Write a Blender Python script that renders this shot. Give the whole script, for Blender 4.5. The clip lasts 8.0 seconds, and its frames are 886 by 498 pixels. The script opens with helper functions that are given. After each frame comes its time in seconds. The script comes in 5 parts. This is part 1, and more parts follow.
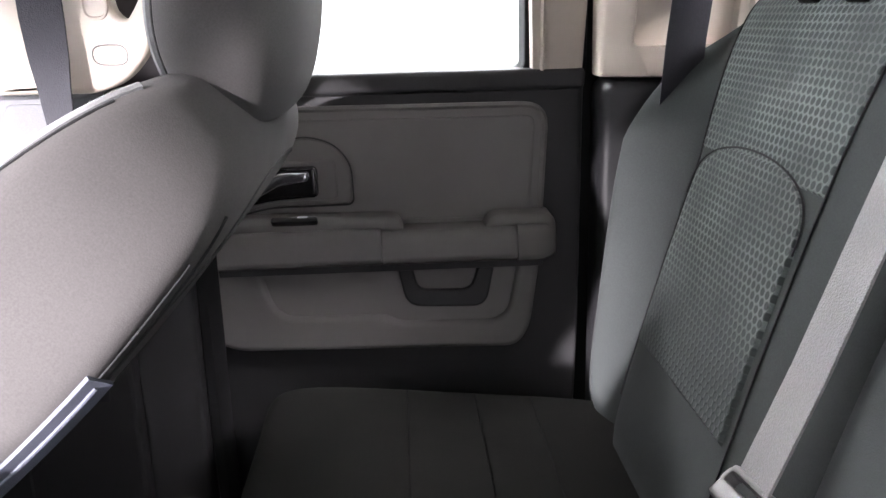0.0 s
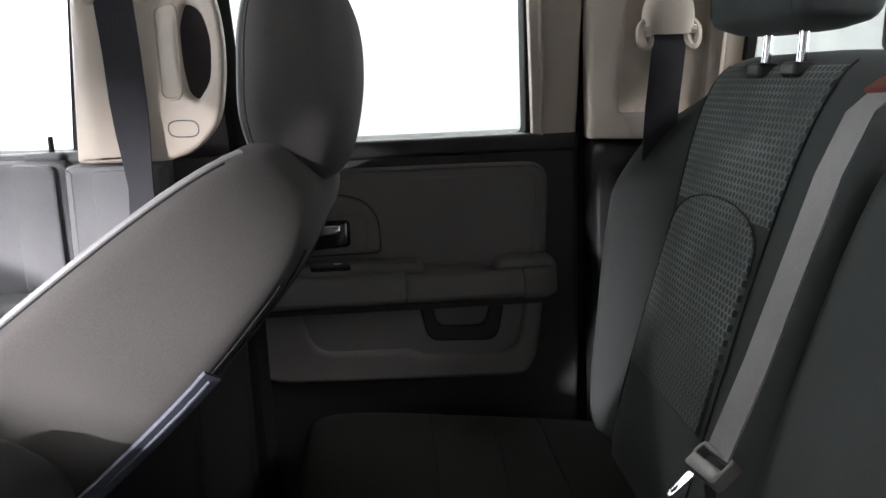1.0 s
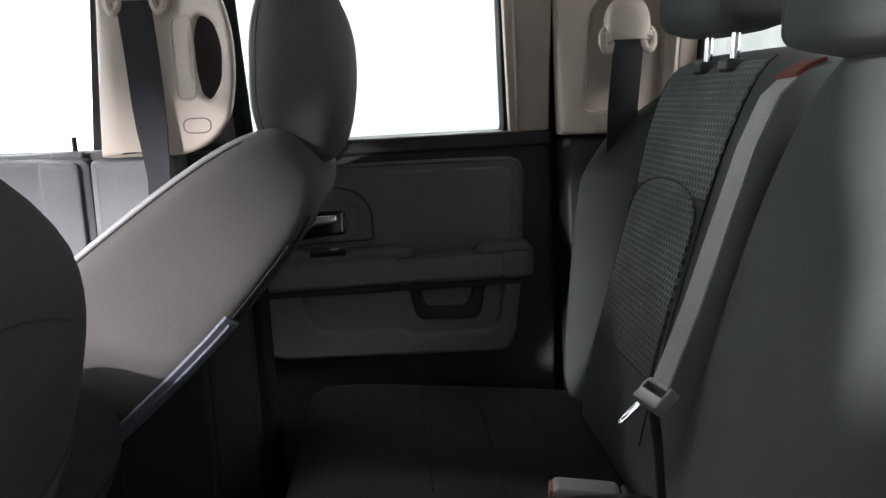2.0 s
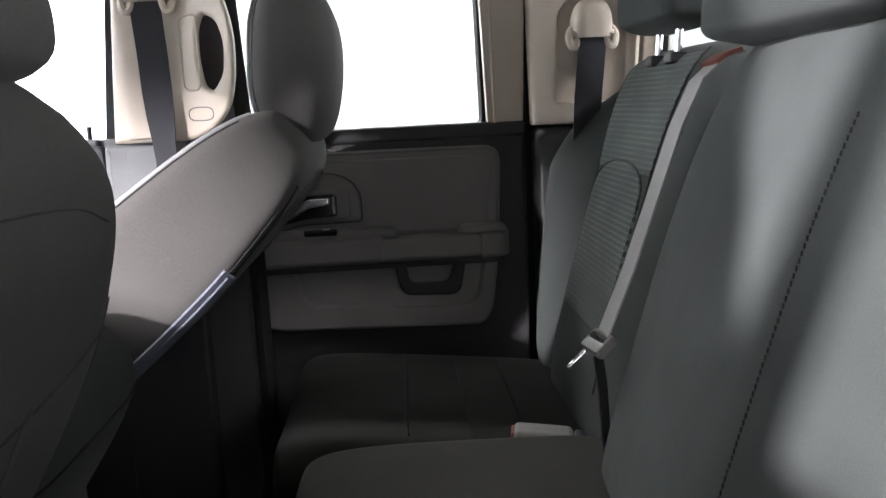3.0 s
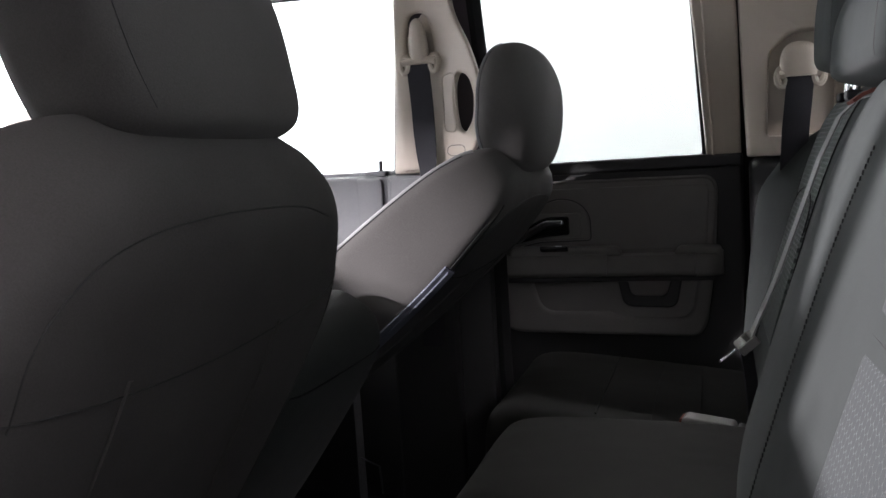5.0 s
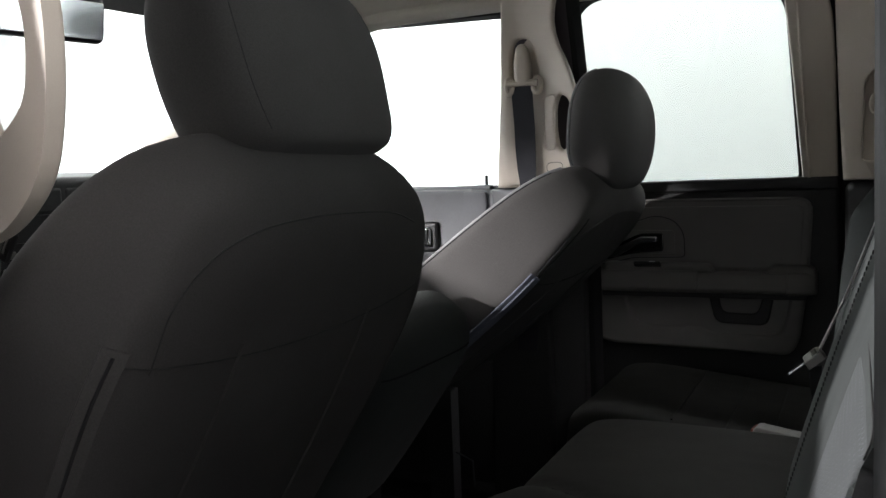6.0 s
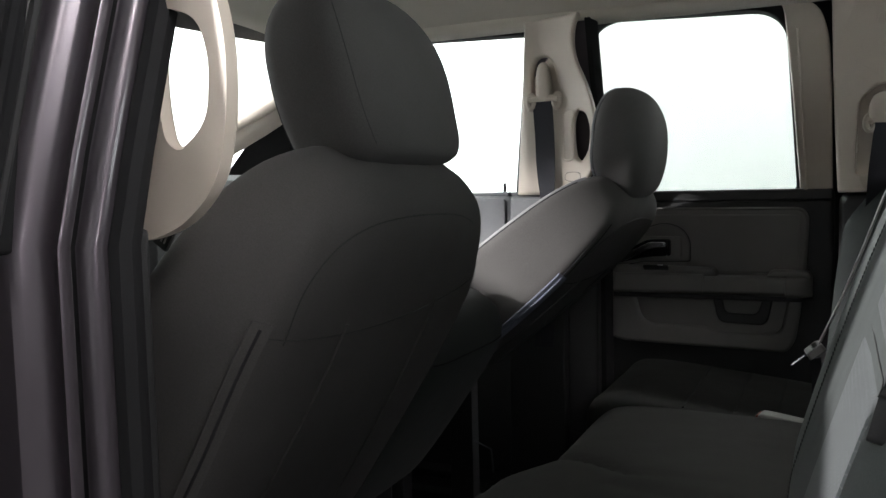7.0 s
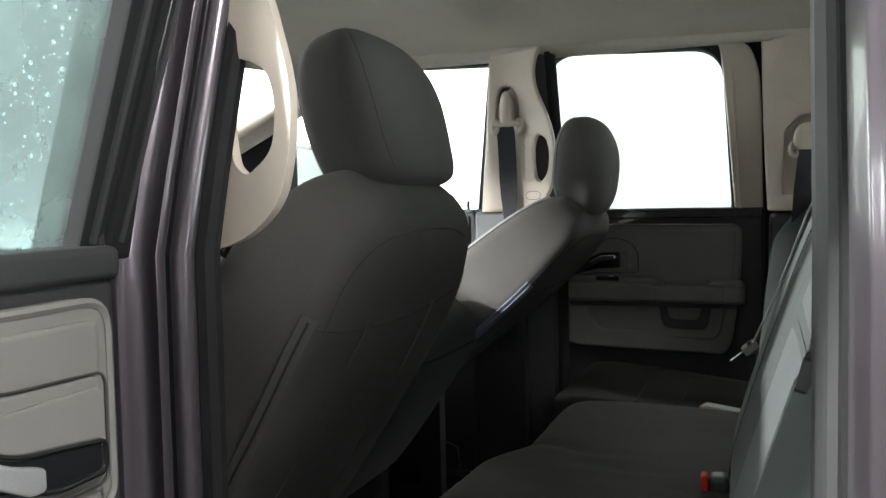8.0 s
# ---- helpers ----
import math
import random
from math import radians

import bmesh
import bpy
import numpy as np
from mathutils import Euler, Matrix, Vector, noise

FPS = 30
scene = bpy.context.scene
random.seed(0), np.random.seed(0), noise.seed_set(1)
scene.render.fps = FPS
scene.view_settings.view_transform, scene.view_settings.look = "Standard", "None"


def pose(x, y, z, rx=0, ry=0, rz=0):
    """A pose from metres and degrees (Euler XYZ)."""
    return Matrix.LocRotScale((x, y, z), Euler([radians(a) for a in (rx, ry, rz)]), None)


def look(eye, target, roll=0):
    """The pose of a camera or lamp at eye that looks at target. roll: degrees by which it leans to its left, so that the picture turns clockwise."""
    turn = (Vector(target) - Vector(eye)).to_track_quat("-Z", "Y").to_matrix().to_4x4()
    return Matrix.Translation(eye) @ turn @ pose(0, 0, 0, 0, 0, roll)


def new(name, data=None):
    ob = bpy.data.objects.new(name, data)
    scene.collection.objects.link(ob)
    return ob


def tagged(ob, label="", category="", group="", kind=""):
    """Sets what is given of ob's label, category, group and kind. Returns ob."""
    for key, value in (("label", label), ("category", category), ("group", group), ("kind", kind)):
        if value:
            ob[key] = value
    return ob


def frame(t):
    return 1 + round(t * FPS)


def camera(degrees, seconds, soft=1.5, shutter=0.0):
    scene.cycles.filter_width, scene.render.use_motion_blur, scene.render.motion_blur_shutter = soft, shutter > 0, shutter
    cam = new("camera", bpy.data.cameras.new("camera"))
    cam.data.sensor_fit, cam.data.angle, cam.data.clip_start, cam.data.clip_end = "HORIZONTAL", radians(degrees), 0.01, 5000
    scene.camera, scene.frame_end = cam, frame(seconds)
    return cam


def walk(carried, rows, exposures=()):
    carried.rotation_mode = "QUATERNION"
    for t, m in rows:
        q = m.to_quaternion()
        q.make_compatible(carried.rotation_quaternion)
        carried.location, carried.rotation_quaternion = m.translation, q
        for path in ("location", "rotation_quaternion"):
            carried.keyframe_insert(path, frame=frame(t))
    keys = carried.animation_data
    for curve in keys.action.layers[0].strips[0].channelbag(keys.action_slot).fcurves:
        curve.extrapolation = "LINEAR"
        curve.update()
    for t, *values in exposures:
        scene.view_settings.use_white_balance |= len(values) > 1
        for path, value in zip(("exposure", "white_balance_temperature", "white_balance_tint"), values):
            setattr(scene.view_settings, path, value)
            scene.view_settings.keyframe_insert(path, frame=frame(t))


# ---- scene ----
cam = camera(55.4, 8.0)
PATH = [
    (0, (-0.063, -0.286, 1.438), (0.027, 1.637, 0.896), -1.5),
    (0.5, (-0.078, -0.377, 1.442), (0.01, 1.564, 0.969), -2.4),
    (1, (-0.096, -0.454, 1.451), (0.001, 1.504, 1.055), -2.5),
    (1.5, (-0.102, -0.523, 1.438), (0.002, 1.44, 1.071), -3.0),
    (2, (-0.094, -0.595, 1.423), (0.02, 1.37, 1.072), -3.0),
    (3.3, (-0.051, -0.784, 1.392), (0.043, 1.186, 1.062), -2.9),
    (3.5, (-0.04, -0.825, 1.398), (0.017, 1.146, 1.066), -3.1),
    (4, (-0.02, -0.909, 1.405), (-0.077, 1.066, 1.093), -3.2),
    (4.5, (0.047, -0.95, 1.394), (-0.297, 1.004, 1.138), -3.6),
    (6, (0.22, -1.08, 1.388), (-0.669, 0.704, 1.222), -2.2),
    (6.5, (0.223, -1.153, 1.392), (-0.68, 0.625, 1.236), -1.7),
    (7, (0.201, -1.245, 1.392), (-0.658, 0.555, 1.24), -1.4),
    (7.5, (0.187, -1.344, 1.393), (-0.58, 0.497, 1.252), -1.2),
    (8, (0.196, -1.429, 1.396), (-0.529, 0.431, 1.28), -1.1),
]
EXPOSURE = [(0, 2.95, 6350, 23), (0.5, 2.17, 6350, 20), (1, 1.36, 6400, 17), (1.5, 0.88, 6400, 15), (2, 1.3, 6370, 17), (3.5, 1.95, 6400, 18), (4, 1.81, 6400, 19), (4.5, 1.43, 6350, 22), (6, 0.65, 6400, 14), (6.5, 0.7, 6400, 14), (7, 0.96, 6420, 12), (7.5, 1.29, 6430, 9), (8, 1.41, 6430, 7)]
walk(cam, [(t, look(eye, target, roll)) for t, eye, target, roll in PATH], EXPOSURE)

# ---------------------------------------------------------------- light
world = bpy.data.worlds.new("studio_air")
scene.world = world
world.use_nodes = True
world.node_tree.nodes["Background"].inputs[0].default_value = (0.93, 0.97, 1.0, 1)
world.node_tree.nodes["Background"].inputs[1].default_value = 0.6


def area_lamp(name, eye, target, sx, sy, watts, colour=(1.0, 0.98, 0.95)):
    data = bpy.data.lights.new(name, "AREA")
    data.shape, data.size, data.size_y, data.energy, data.color = "RECTANGLE", sx, sy, watts, colour
    ob = new(name, data)
    ob.matrix_world = look(eye, target)
    return ob


# fill lamps below the booth ceiling, added out of view to brighten the cab
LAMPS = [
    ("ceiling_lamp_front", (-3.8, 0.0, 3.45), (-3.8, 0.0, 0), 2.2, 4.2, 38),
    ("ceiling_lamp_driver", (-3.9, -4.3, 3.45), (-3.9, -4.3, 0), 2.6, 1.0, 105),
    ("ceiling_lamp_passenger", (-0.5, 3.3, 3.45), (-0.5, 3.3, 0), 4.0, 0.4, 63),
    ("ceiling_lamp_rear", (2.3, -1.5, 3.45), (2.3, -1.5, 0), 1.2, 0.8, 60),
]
# side lamp added out of view for extra light on the bench
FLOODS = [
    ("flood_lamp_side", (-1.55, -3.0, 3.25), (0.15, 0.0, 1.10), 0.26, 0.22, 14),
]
# low sun; openings added in the unseen driver-side wall shape its beam
sun = bpy.data.lights.new("sun", "SUN")
sun.energy, sun.angle, sun.color = 4.9, radians(2.4), (1.0, 0.985, 0.96)
new("sun", sun).matrix_world = look((-8.85, -12.2, 5.15), (0.0, 0.0, 1.20))
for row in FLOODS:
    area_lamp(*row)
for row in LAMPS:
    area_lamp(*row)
# daylight through the booth's open front
area_lamp("daylight_front_door", (-7.85, 1.7, 1.6), (0.2, 1.0, 1.5), 5.6, 2.8, 95, (1.0, 1.0, 1.0))

# ---------------------------------------------------------------- materials


def material(name, colour, rough=0.6, metal=0.0, grain=300.0, bump=0.15, vary=0.12, blotch=9.0, sheen=0.0, coat=0.0, spec=0.5,
             grain_vary=0.1):
    """A procedural surface: base colour with large blotches and fine grain, fine bump, uneven gloss."""
    m = bpy.data.materials.new(name)
    m.use_nodes = True
    nt = m.node_tree
    b = nt.nodes["Principled BSDF"]
    co = nt.nodes.new("ShaderNodeTexCoord")
    big = nt.nodes.new("ShaderNodeTexNoise")
    big.inputs["Scale"].default_value, big.inputs["Detail"].default_value = blotch, 5
    fine = nt.nodes.new("ShaderNodeTexNoise")
    fine.inputs["Scale"].default_value, fine.inputs["Detail"].default_value = grain, 3
    for n in (big, fine):
        nt.links.new(co.outputs["Object"], n.inputs["Vector"])
    ramp = nt.nodes.new("ShaderNodeMapRange")
    ramp.inputs["To Min"].default_value, ramp.inputs["To Max"].default_value = 1 - vary, 1 + vary
    ramp.inputs["From Min"].default_value, ramp.inputs["From Max"].default_value = 0.3, 0.7
    nt.links.new(big.outputs["Fac"], ramp.inputs["Value"])
    ramp2 = nt.nodes.new("ShaderNodeMapRange")
    ramp2.inputs["To Min"].default_value, ramp2.inputs["To Max"].default_value = 1 - grain_vary, 1 + grain_vary
    ramp2.inputs["From Min"].default_value, ramp2.inputs["From Max"].default_value = 0.3, 0.7
    nt.links.new(fine.outputs["Fac"], ramp2.inputs["Value"])
    mul = nt.nodes.new("ShaderNodeMath")
    mul.operation = "MULTIPLY"
    nt.links.new(ramp.outputs[0], mul.inputs[0])
    nt.links.new(ramp2.outputs[0], mul.inputs[1])
    mix = nt.nodes.new("ShaderNodeVectorMath")
    mix.operation = "SCALE"
    mix.inputs[0].default_value = colour
    nt.links.new(mul.outputs[0], mix.inputs["Scale"])
    nt.links.new(mix.outputs[0], b.inputs["Base Color"])
    rr = nt.nodes.new("ShaderNodeMapRange")
    rr.inputs["To Min"].default_value, rr.inputs["To Max"].default_value = max(0.02, rough - 0.08), min(1, rough + 0.08)
    nt.links.new(big.outputs["Fac"], rr.inputs["Value"])
    nt.links.new(rr.outputs[0], b.inputs["Roughness"])
    b.inputs["Metallic"].default_value = metal
    b.inputs["Specular IOR Level"].default_value = spec
    b.inputs["Sheen Weight"].default_value = sheen
    b.inputs["Sheen Roughness"].default_value = 0.5
    b.inputs["Coat Weight"].default_value = coat
    b.inputs["Coat Roughness"].default_value = 0.06
    if bump:
        bp = nt.nodes.new("ShaderNodeBump")
        bp.inputs["Strength"].default_value, bp.inputs["Distance"].default_value = bump, 0.002
        nt.links.new(fine.outputs["Fac"], bp.inputs["Height"])
        nt.links.new(bp.outputs[0], b.inputs["Normal"])
    return m


def woven(name, colour, thread=0.0012, rough=0.92, sheen=0.04, vary=0.1, wave=0.25):
    """Cloth: a fine weave of two crossing threads over soft blotches."""
    m = material(name, colour, rough, 0, 700, 0.0, vary, 6, sheen, 0, 0.12)
    nt = m.node_tree
    b = nt.nodes["Principled BSDF"]
    co = nt.nodes.new("ShaderNodeTexCoord")
    add = nt.nodes.new("ShaderNodeTexVoronoi")
    add.inputs["Scale"].default_value = 1 / thread
    nt.links.new(co.outputs["Object"], add.inputs["Vector"])
    bp = nt.nodes.new("ShaderNodeBump")
    bp.inputs["Strength"].default_value, bp.inputs["Distance"].default_value = wave, 0.001
    nt.links.new(add.outputs[0], bp.inputs["Height"])
    # soft creases of the padding below
    soft = nt.nodes.new("ShaderNodeTexNoise")
    soft.inputs["Scale"].default_value, soft.inputs["Detail"].default_value = 7, 2
    nt.links.new(co.outputs["Object"], soft.inputs["Vector"])
    bp2 = nt.nodes.new("ShaderNodeBump")
    bp2.inputs["Strength"].default_value, bp2.inputs["Distance"].default_value = 0.25, 0.02
    nt.links.new(soft.outputs["Fac"], bp2.inputs["Height"])
    nt.links.new(bp.outputs[0], bp2.inputs["Normal"])
    nt.links.new(bp2.outputs[0], b.inputs["Normal"])
    return m


def honeycomb(name, dark, light, pitch=0.0125, ring=0.30, rough=0.8, fade=None):
    """Cloth with a woven pattern of rounded hexagon rings, laid out in the mesh's UV map in metres."""
    m = bpy.data.materials.new(name)
    m.use_nodes = True
    nt = m.node_tree
    b = nt.nodes["Principled BSDF"]
    uv = nt.nodes.new("ShaderNodeUVMap")

    def vmath(op, a, c=None, value=None):
        n = nt.nodes.new("ShaderNodeVectorMath")
        n.operation = op
        nt.links.new(a, n.inputs[0])
        if c is not None:
            nt.links.new(c, n.inputs[1])
        if value is not None:
            n.inputs[1].default_value = value
        return n.outputs["Value"] if op == "LENGTH" else n.outputs[0]

    def smath(op, a, c=None, value=None):
        n = nt.nodes.new("ShaderNodeMath")
        n.operation = op
        nt.links.new(a, n.inputs[0])
        if c is not None:
            nt.links.new(c, n.inputs[1])
        if value is not None:
            n.inputs[1].default_value = value
        if op == "MULTIPLY_ADD":
            n.inputs[2].default_value, n.use_clamp = -0.55, True
        return n.outputs[0]

    h = pitch * math.sqrt(3)
    dists = []
    for ox, oy in ((0, 0), (pitch / 2, h / 2)):
        p = vmath("ADD", uv.outputs[0], value=(ox + 90 * pitch, oy + 90 * h, 0))
        p = vmath("MODULO", p, value=(pitch, h, 1))
        p = vmath("SUBTRACT", p, value=(pitch / 2, h / 2, 0))
        dists.append(vmath("LENGTH", p))
    near = smath("MINIMUM", dists[0], dists[1])
    rel = smath("DIVIDE", near, value=pitch)
    band = nt.nodes.new("ShaderNodeMapRange")
    band.interpolation_type = "SMOOTHSTEP"
    band.inputs["From Min"].default_value, band.inputs["From Max"].default_value = ring, ring + 0.16
    band.inputs["To Min"].default_value, band.inputs["To Max"].default_value = 0, 1
    nt.links.new(rel, band.inputs["Value"])
    tex = nt.nodes.new("ShaderNodeTexNoise")
    tex.inputs["Scale"].default_value, tex.inputs["Detail"].default_value = 9, 3
    nt.links.new(uv.outputs[0], tex.inputs["Vector"])
    thread = nt.nodes.new("ShaderNodeTexNoise")
    thread.inputs["Scale"].default_value, thread.inputs["Detail"].default_value = 900, 2
    nt.links.new(uv.outputs[0], thread.inputs["Vector"])
    amount = smath("MULTIPLY", smath("MULTIPLY", band.outputs[0], smath("MULTIPLY_ADD", tex.outputs["Fac"], value=2.2)),
                   smath("ADD", thread.outputs["Fac"], value=0.4))
    if fade:
        # the pattern fades out towards the lower edge
        sep = nt.nodes.new("ShaderNodeSeparateXYZ")
        nt.links.new(uv.outputs[0], sep.inputs[0])
        low = nt.nodes.new("ShaderNodeMapRange")
        low.interpolation_type = "SMOOTHSTEP"
        low.inputs["From Min"].default_value, low.inputs["From Max"].default_value = fade
        nt.links.new(sep.outputs["Y"], low.inputs["Value"])
        amount = smath("MULTIPLY", amount, low.outputs[0])
    mix = nt.nodes.new("ShaderNodeMix")
    mix.data_type = "RGBA"
    mix.inputs["A"].default_value, mix.inputs["B"].default_value = (*dark, 1), (*light, 1)
    nt.links.new(amount, mix.inputs["Factor"])
    nt.links.new(mix.outputs["Result"], b.inputs["Base Color"])
    b.inputs["Roughness"].default_value = rough
    b.inputs["Sheen Weight"].default_value = 0.05
    b.inputs["Specular IOR Level"].default_value = 0.2
    bp = nt.nodes.new("ShaderNodeBump")
    bp.inputs["Strength"].default_value, bp.inputs["Distance"].default_value = 0.5, 0.0015
    nt.links.new(band.outputs[0], bp.inputs["Height"])
    nt.links.new(bp.outputs[0], b.inputs["Normal"])
    return m


def glass(name, tint, haze=0.0):
    m = bpy.data.materials.new(name)
    m.use_nodes = True
    nt = m.node_tree
    out = nt.nodes["Material Output"]
    nt.nodes.remove(nt.nodes["Principled BSDF"])
    clear = nt.nodes.new("ShaderNodeBsdfTransparent")
    clear.inputs[0].default_value = (*tint, 1)
    gloss = nt.nodes.new("ShaderNodeBsdfGlossy")
    gloss.inputs["Roughness"].default_value = 0.02
    facing = nt.nodes.new("ShaderNodeLayerWeight")
    facing.inputs["Blend"].default_value = 0.5
    power = nt.nodes.new("ShaderNodeMath")
    power.operation = "POWER"
    power.inputs[1].default_value = 5.0
    nt.links.new(facing.outputs["Facing"], power.inputs[0])
    fres = nt.nodes.new("ShaderNodeMath")
    fres.operation = "MULTIPLY_ADD"
    fres.inputs[1].default_value, fres.inputs[2].default_value = 0.92, 0.04
    nt.links.new(power.outputs[0], fres.inputs[0])
    mix = nt.nodes.new("ShaderNodeMixShader")
    nt.links.new(fres.outputs[0], mix.inputs[0])
    nt.links.new(clear.outputs[0], mix.inputs[1])
    nt.links.new(gloss.outputs[0], mix.inputs[2])
    last = mix
    if haze:
        # pale diffuse haze over the wet pane, painted in place of its reflections
        veil = nt.nodes.new("ShaderNodeBsdfDiffuse")
        veil.inputs[0].default_value = (0.55, 0.66, 0.64, 1)
        co = nt.nodes.new("ShaderNodeTexCoord")
        cloud = nt.nodes.new("ShaderNodeTexNoise")
        cloud.inputs["Scale"].default_value, cloud.inputs["Detail"].default_value = 7, 6
        nt.links.new(co.outputs["Object"], cloud.inputs["Vector"])
        amount = nt.nodes.new("ShaderNodeMath")
        amount.operation = "MULTIPLY"
        amount.inputs[1].default_value = haze * 2
        nt.links.new(cloud.outputs["Fac"], amount.inputs[0])
        last = nt.nodes.new("ShaderNodeMixShader")
        nt.links.new(amount.outputs[0], last.inputs[0])
        nt.links.new(mix.outputs[0], last.inputs[1])
        nt.links.new(veil.outputs[0], last.inputs[2])
    nt.links.new(last.outputs[0], out.inputs[0])
    return m


def lit_panel(name, colour, strength):
    m = bpy.data.materials.new(name)
    m.use_nodes = True
    b = m.node_tree.nodes["Principled BSDF"]
    b.inputs["Base Color"].default_value = (0.8, 0.8, 0.8, 1)
    b.inputs["Emission Color"].default_value = (*colour, 1)
    b.inputs["Emission Strength"].default_value = strength
    return m


M_CLOTH = woven("seat_cover_cloth", (0.072, 0.069, 0.067), wave=0.08)
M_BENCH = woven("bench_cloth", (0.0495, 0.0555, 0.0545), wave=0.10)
# browner cloth than the backs, darkened further for the shade on the cushions
M_CUSHION = woven("darkened_cushion_cloth", (0.024, 0.024, 0.022), wave=0.10)
M_HEX = honeycomb("bench_hex_cloth", (0.050, 0.059, 0.057), (0.200, 0.228, 0.217), 0.0092, 0.31, fade=(0.18, 0.29))
M_HEX2 = honeycomb("bench_hex_cloth_large", (0.060, 0.066, 0.068), (0.20, 0.215, 0.22), 0.0095, 0.43)
M_PIPING = material("pale_piping", (0.216, 0.216, 0.222), 0.6, grain=900, bump=0.2)
M_SEAM = material("sewn_seam", (0.040, 0.040, 0.040), 0.9, grain=1500)
M_THREAD = material("dark_thread", (0.012, 0.012, 0.013), 0.9, grain=1500)
M_ZIP = material("zip_tape", (0.11, 0.12, 0.155), 0.75, grain=1200, bump=0.3)
M_VINYL = material("charcoal_door_vinyl", (0.160, 0.154, 0.146), 0.55, grain=1400, bump=0.08, vary=0.08, grain_vary=0.06)
M_VINYL_DARK = material("black_door_plastic", (0.022, 0.022, 0.023), 0.55, grain=900, bump=0.3, vary=0.1)
M_GREY = material("light_grey_plastic", (0.128, 0.132, 0.141), 0.55, grain=900, bump=0.2)
M_BEIGE = material("beige_plastic", (0.50, 0.44, 0.375), 0.5, grain=1200, bump=0.05, vary=0.04, grain_vary=0.03)
M_HEADLINER = material("headliner_felt", (0.52, 0.485, 0.41), 0.95, grain=1000, bump=0.3, sheen=0.2, vary=0.05)
M_BLACK = material("black_plastic", (0.012, 0.012, 0.013), 0.4, grain=900, bump=0.15)
M_RUBBER = material("black_rubber_seal", (0.016, 0.016, 0.017), 0.8, grain=900, bump=0.06, spec=0.12)
M_CHROME = material("chrome", (0.75, 0.76, 0.78), 0.12, 1.0, grain=200, bump=0.0, vary=0.03)
M_PAINT = material("granite_car_paint", (0.092, 0.080, 0.092), 0.31, 0.60, grain=2500, bump=0.0, vary=0.015, coat=0.5, grain_vary=0.04)
M_WEB = woven("belt_webbing", (0.034, 0.034, 0.040), 0.0016, 0.7, 0.1, 0.05, 0.4)
M_WEB_PALE = woven("belt_webbing_pale", (0.25, 0.245, 0.245), 0.0016, 0.6, 0.2, 0.06, 0.5)
M_BUCKLE = material("pale_buckle_plastic", (0.15, 0.147, 0.14), 0.5, grain=900, bump=0.15)
M_RED = material("red_buckle_button", (0.55, 0.02, 0.015), 0.4, grain=900, bump=0.05)
M_ORANGE = material("rust_red_loop", (0.17, 0.05, 0.035), 0.7, grain=900, bump=0.2)
M_CARPET = material("black_carpet", (0.014, 0.014, 0.014), 0.98, grain=1200, bump=1.0, sheen=0.1)
M_DASH = material("grey_dash_vinyl", (0.16, 0.165, 0.17), 0.6, grain=800, bump=0.3)
M_GLASS = glass("window_glass", (0.90, 0.94, 0.92))
M_GLASS_DARK = glass("tinted_window_glass", (0.50, 0.62, 0.60), 0.22)
M_WALL = material("white_booth_wall", (0.62, 0.645, 0.63), 0.6, grain=60, bump=0.05, vary=0.03, blotch=0.6)
M_WALL_SIDE = material("grey_green_booth_wall", (0.45, 0.47, 0.46), 0.9, grain=60, bump=0.0, vary=0.02, blotch=0.3, grain_vary=0.0)
M_WALL_GREY = material("dark_grey_booth_wall", (0.42, 0.42, 0.425), 0.7, grain=60, bump=0.05, vary=0.06, blotch=0.6)
M_GROUND = material("grey_concrete", (0.075, 0.075, 0.075), 0.7, grain=40, bump=0.2, vary=0.12, blotch=0.8)
# glow of the added, unseen lamp fittings
M_LAMP = lit_panel("fill_lamp_diffuser", (1.0, 0.98, 0.95), 6.0)
M_SKY = lit_panel("overcast_daylight", (0.98, 0.99, 1.0), 3.0)
# glow added behind the truck: whitens the rear window, fills the seat backs
M_REAR_GLOW = lit_panel("rear_fill_glow", (0.98, 0.99, 1.0), 2.3)
M_SKY_SOFT = lit_panel("shaded_daylight", (0.98, 0.99, 1.0), 1.15)
M_GLOSS = material("black_gloss_pillar_cover", (0.010, 0.010, 0.011), 0.10, grain=900, bump=0.0, coat=1.0)
M_SEAL = material("grey_black_door_seal", (0.026, 0.026, 0.027), 0.62, grain=900, bump=0.06)
M_DROP = material("water_drop", (0.60, 0.68, 0.68), 0.05, grain=900, bump=0.0)
M_PRINT = material("grey_glass_print", (0.10, 0.10, 0.10), 0.6, grain=900, bump=0.0)
M_WHITE = material("white_print", (0.75, 0.76, 0.76), 0.6, grain=900)
M_SILVER = material("satin_silver", (0.55, 0.55, 0.56), 0.35, 0.7, grain=900, bump=0.05)

# ---------------------------------------------------------------- tools


def part(name, bm, mat, parent=None, label="", smooth=40):
    """Links a bmesh as one mesh object, under a thing or a part."""
    bmesh.ops.recalc_face_normals(bm, faces=bm.faces[:])
    me = bpy.data.meshes.new(name)
    bm.to_mesh(me)
    bm.free()
    me.materials.append(mat)
    if smooth:
        me.shade_smooth()
        me.set_sharp_from_angle(angle=radians(smooth))
    ob = new(name, me)
    if smooth and smooth < 180:
        ob.modifiers.new("even_shading", "WEIGHTED_NORMAL").keep_sharp = True
    if parent is not None:
        ob.parent = parent
    if label:
        tagged(ob, label)
    return ob


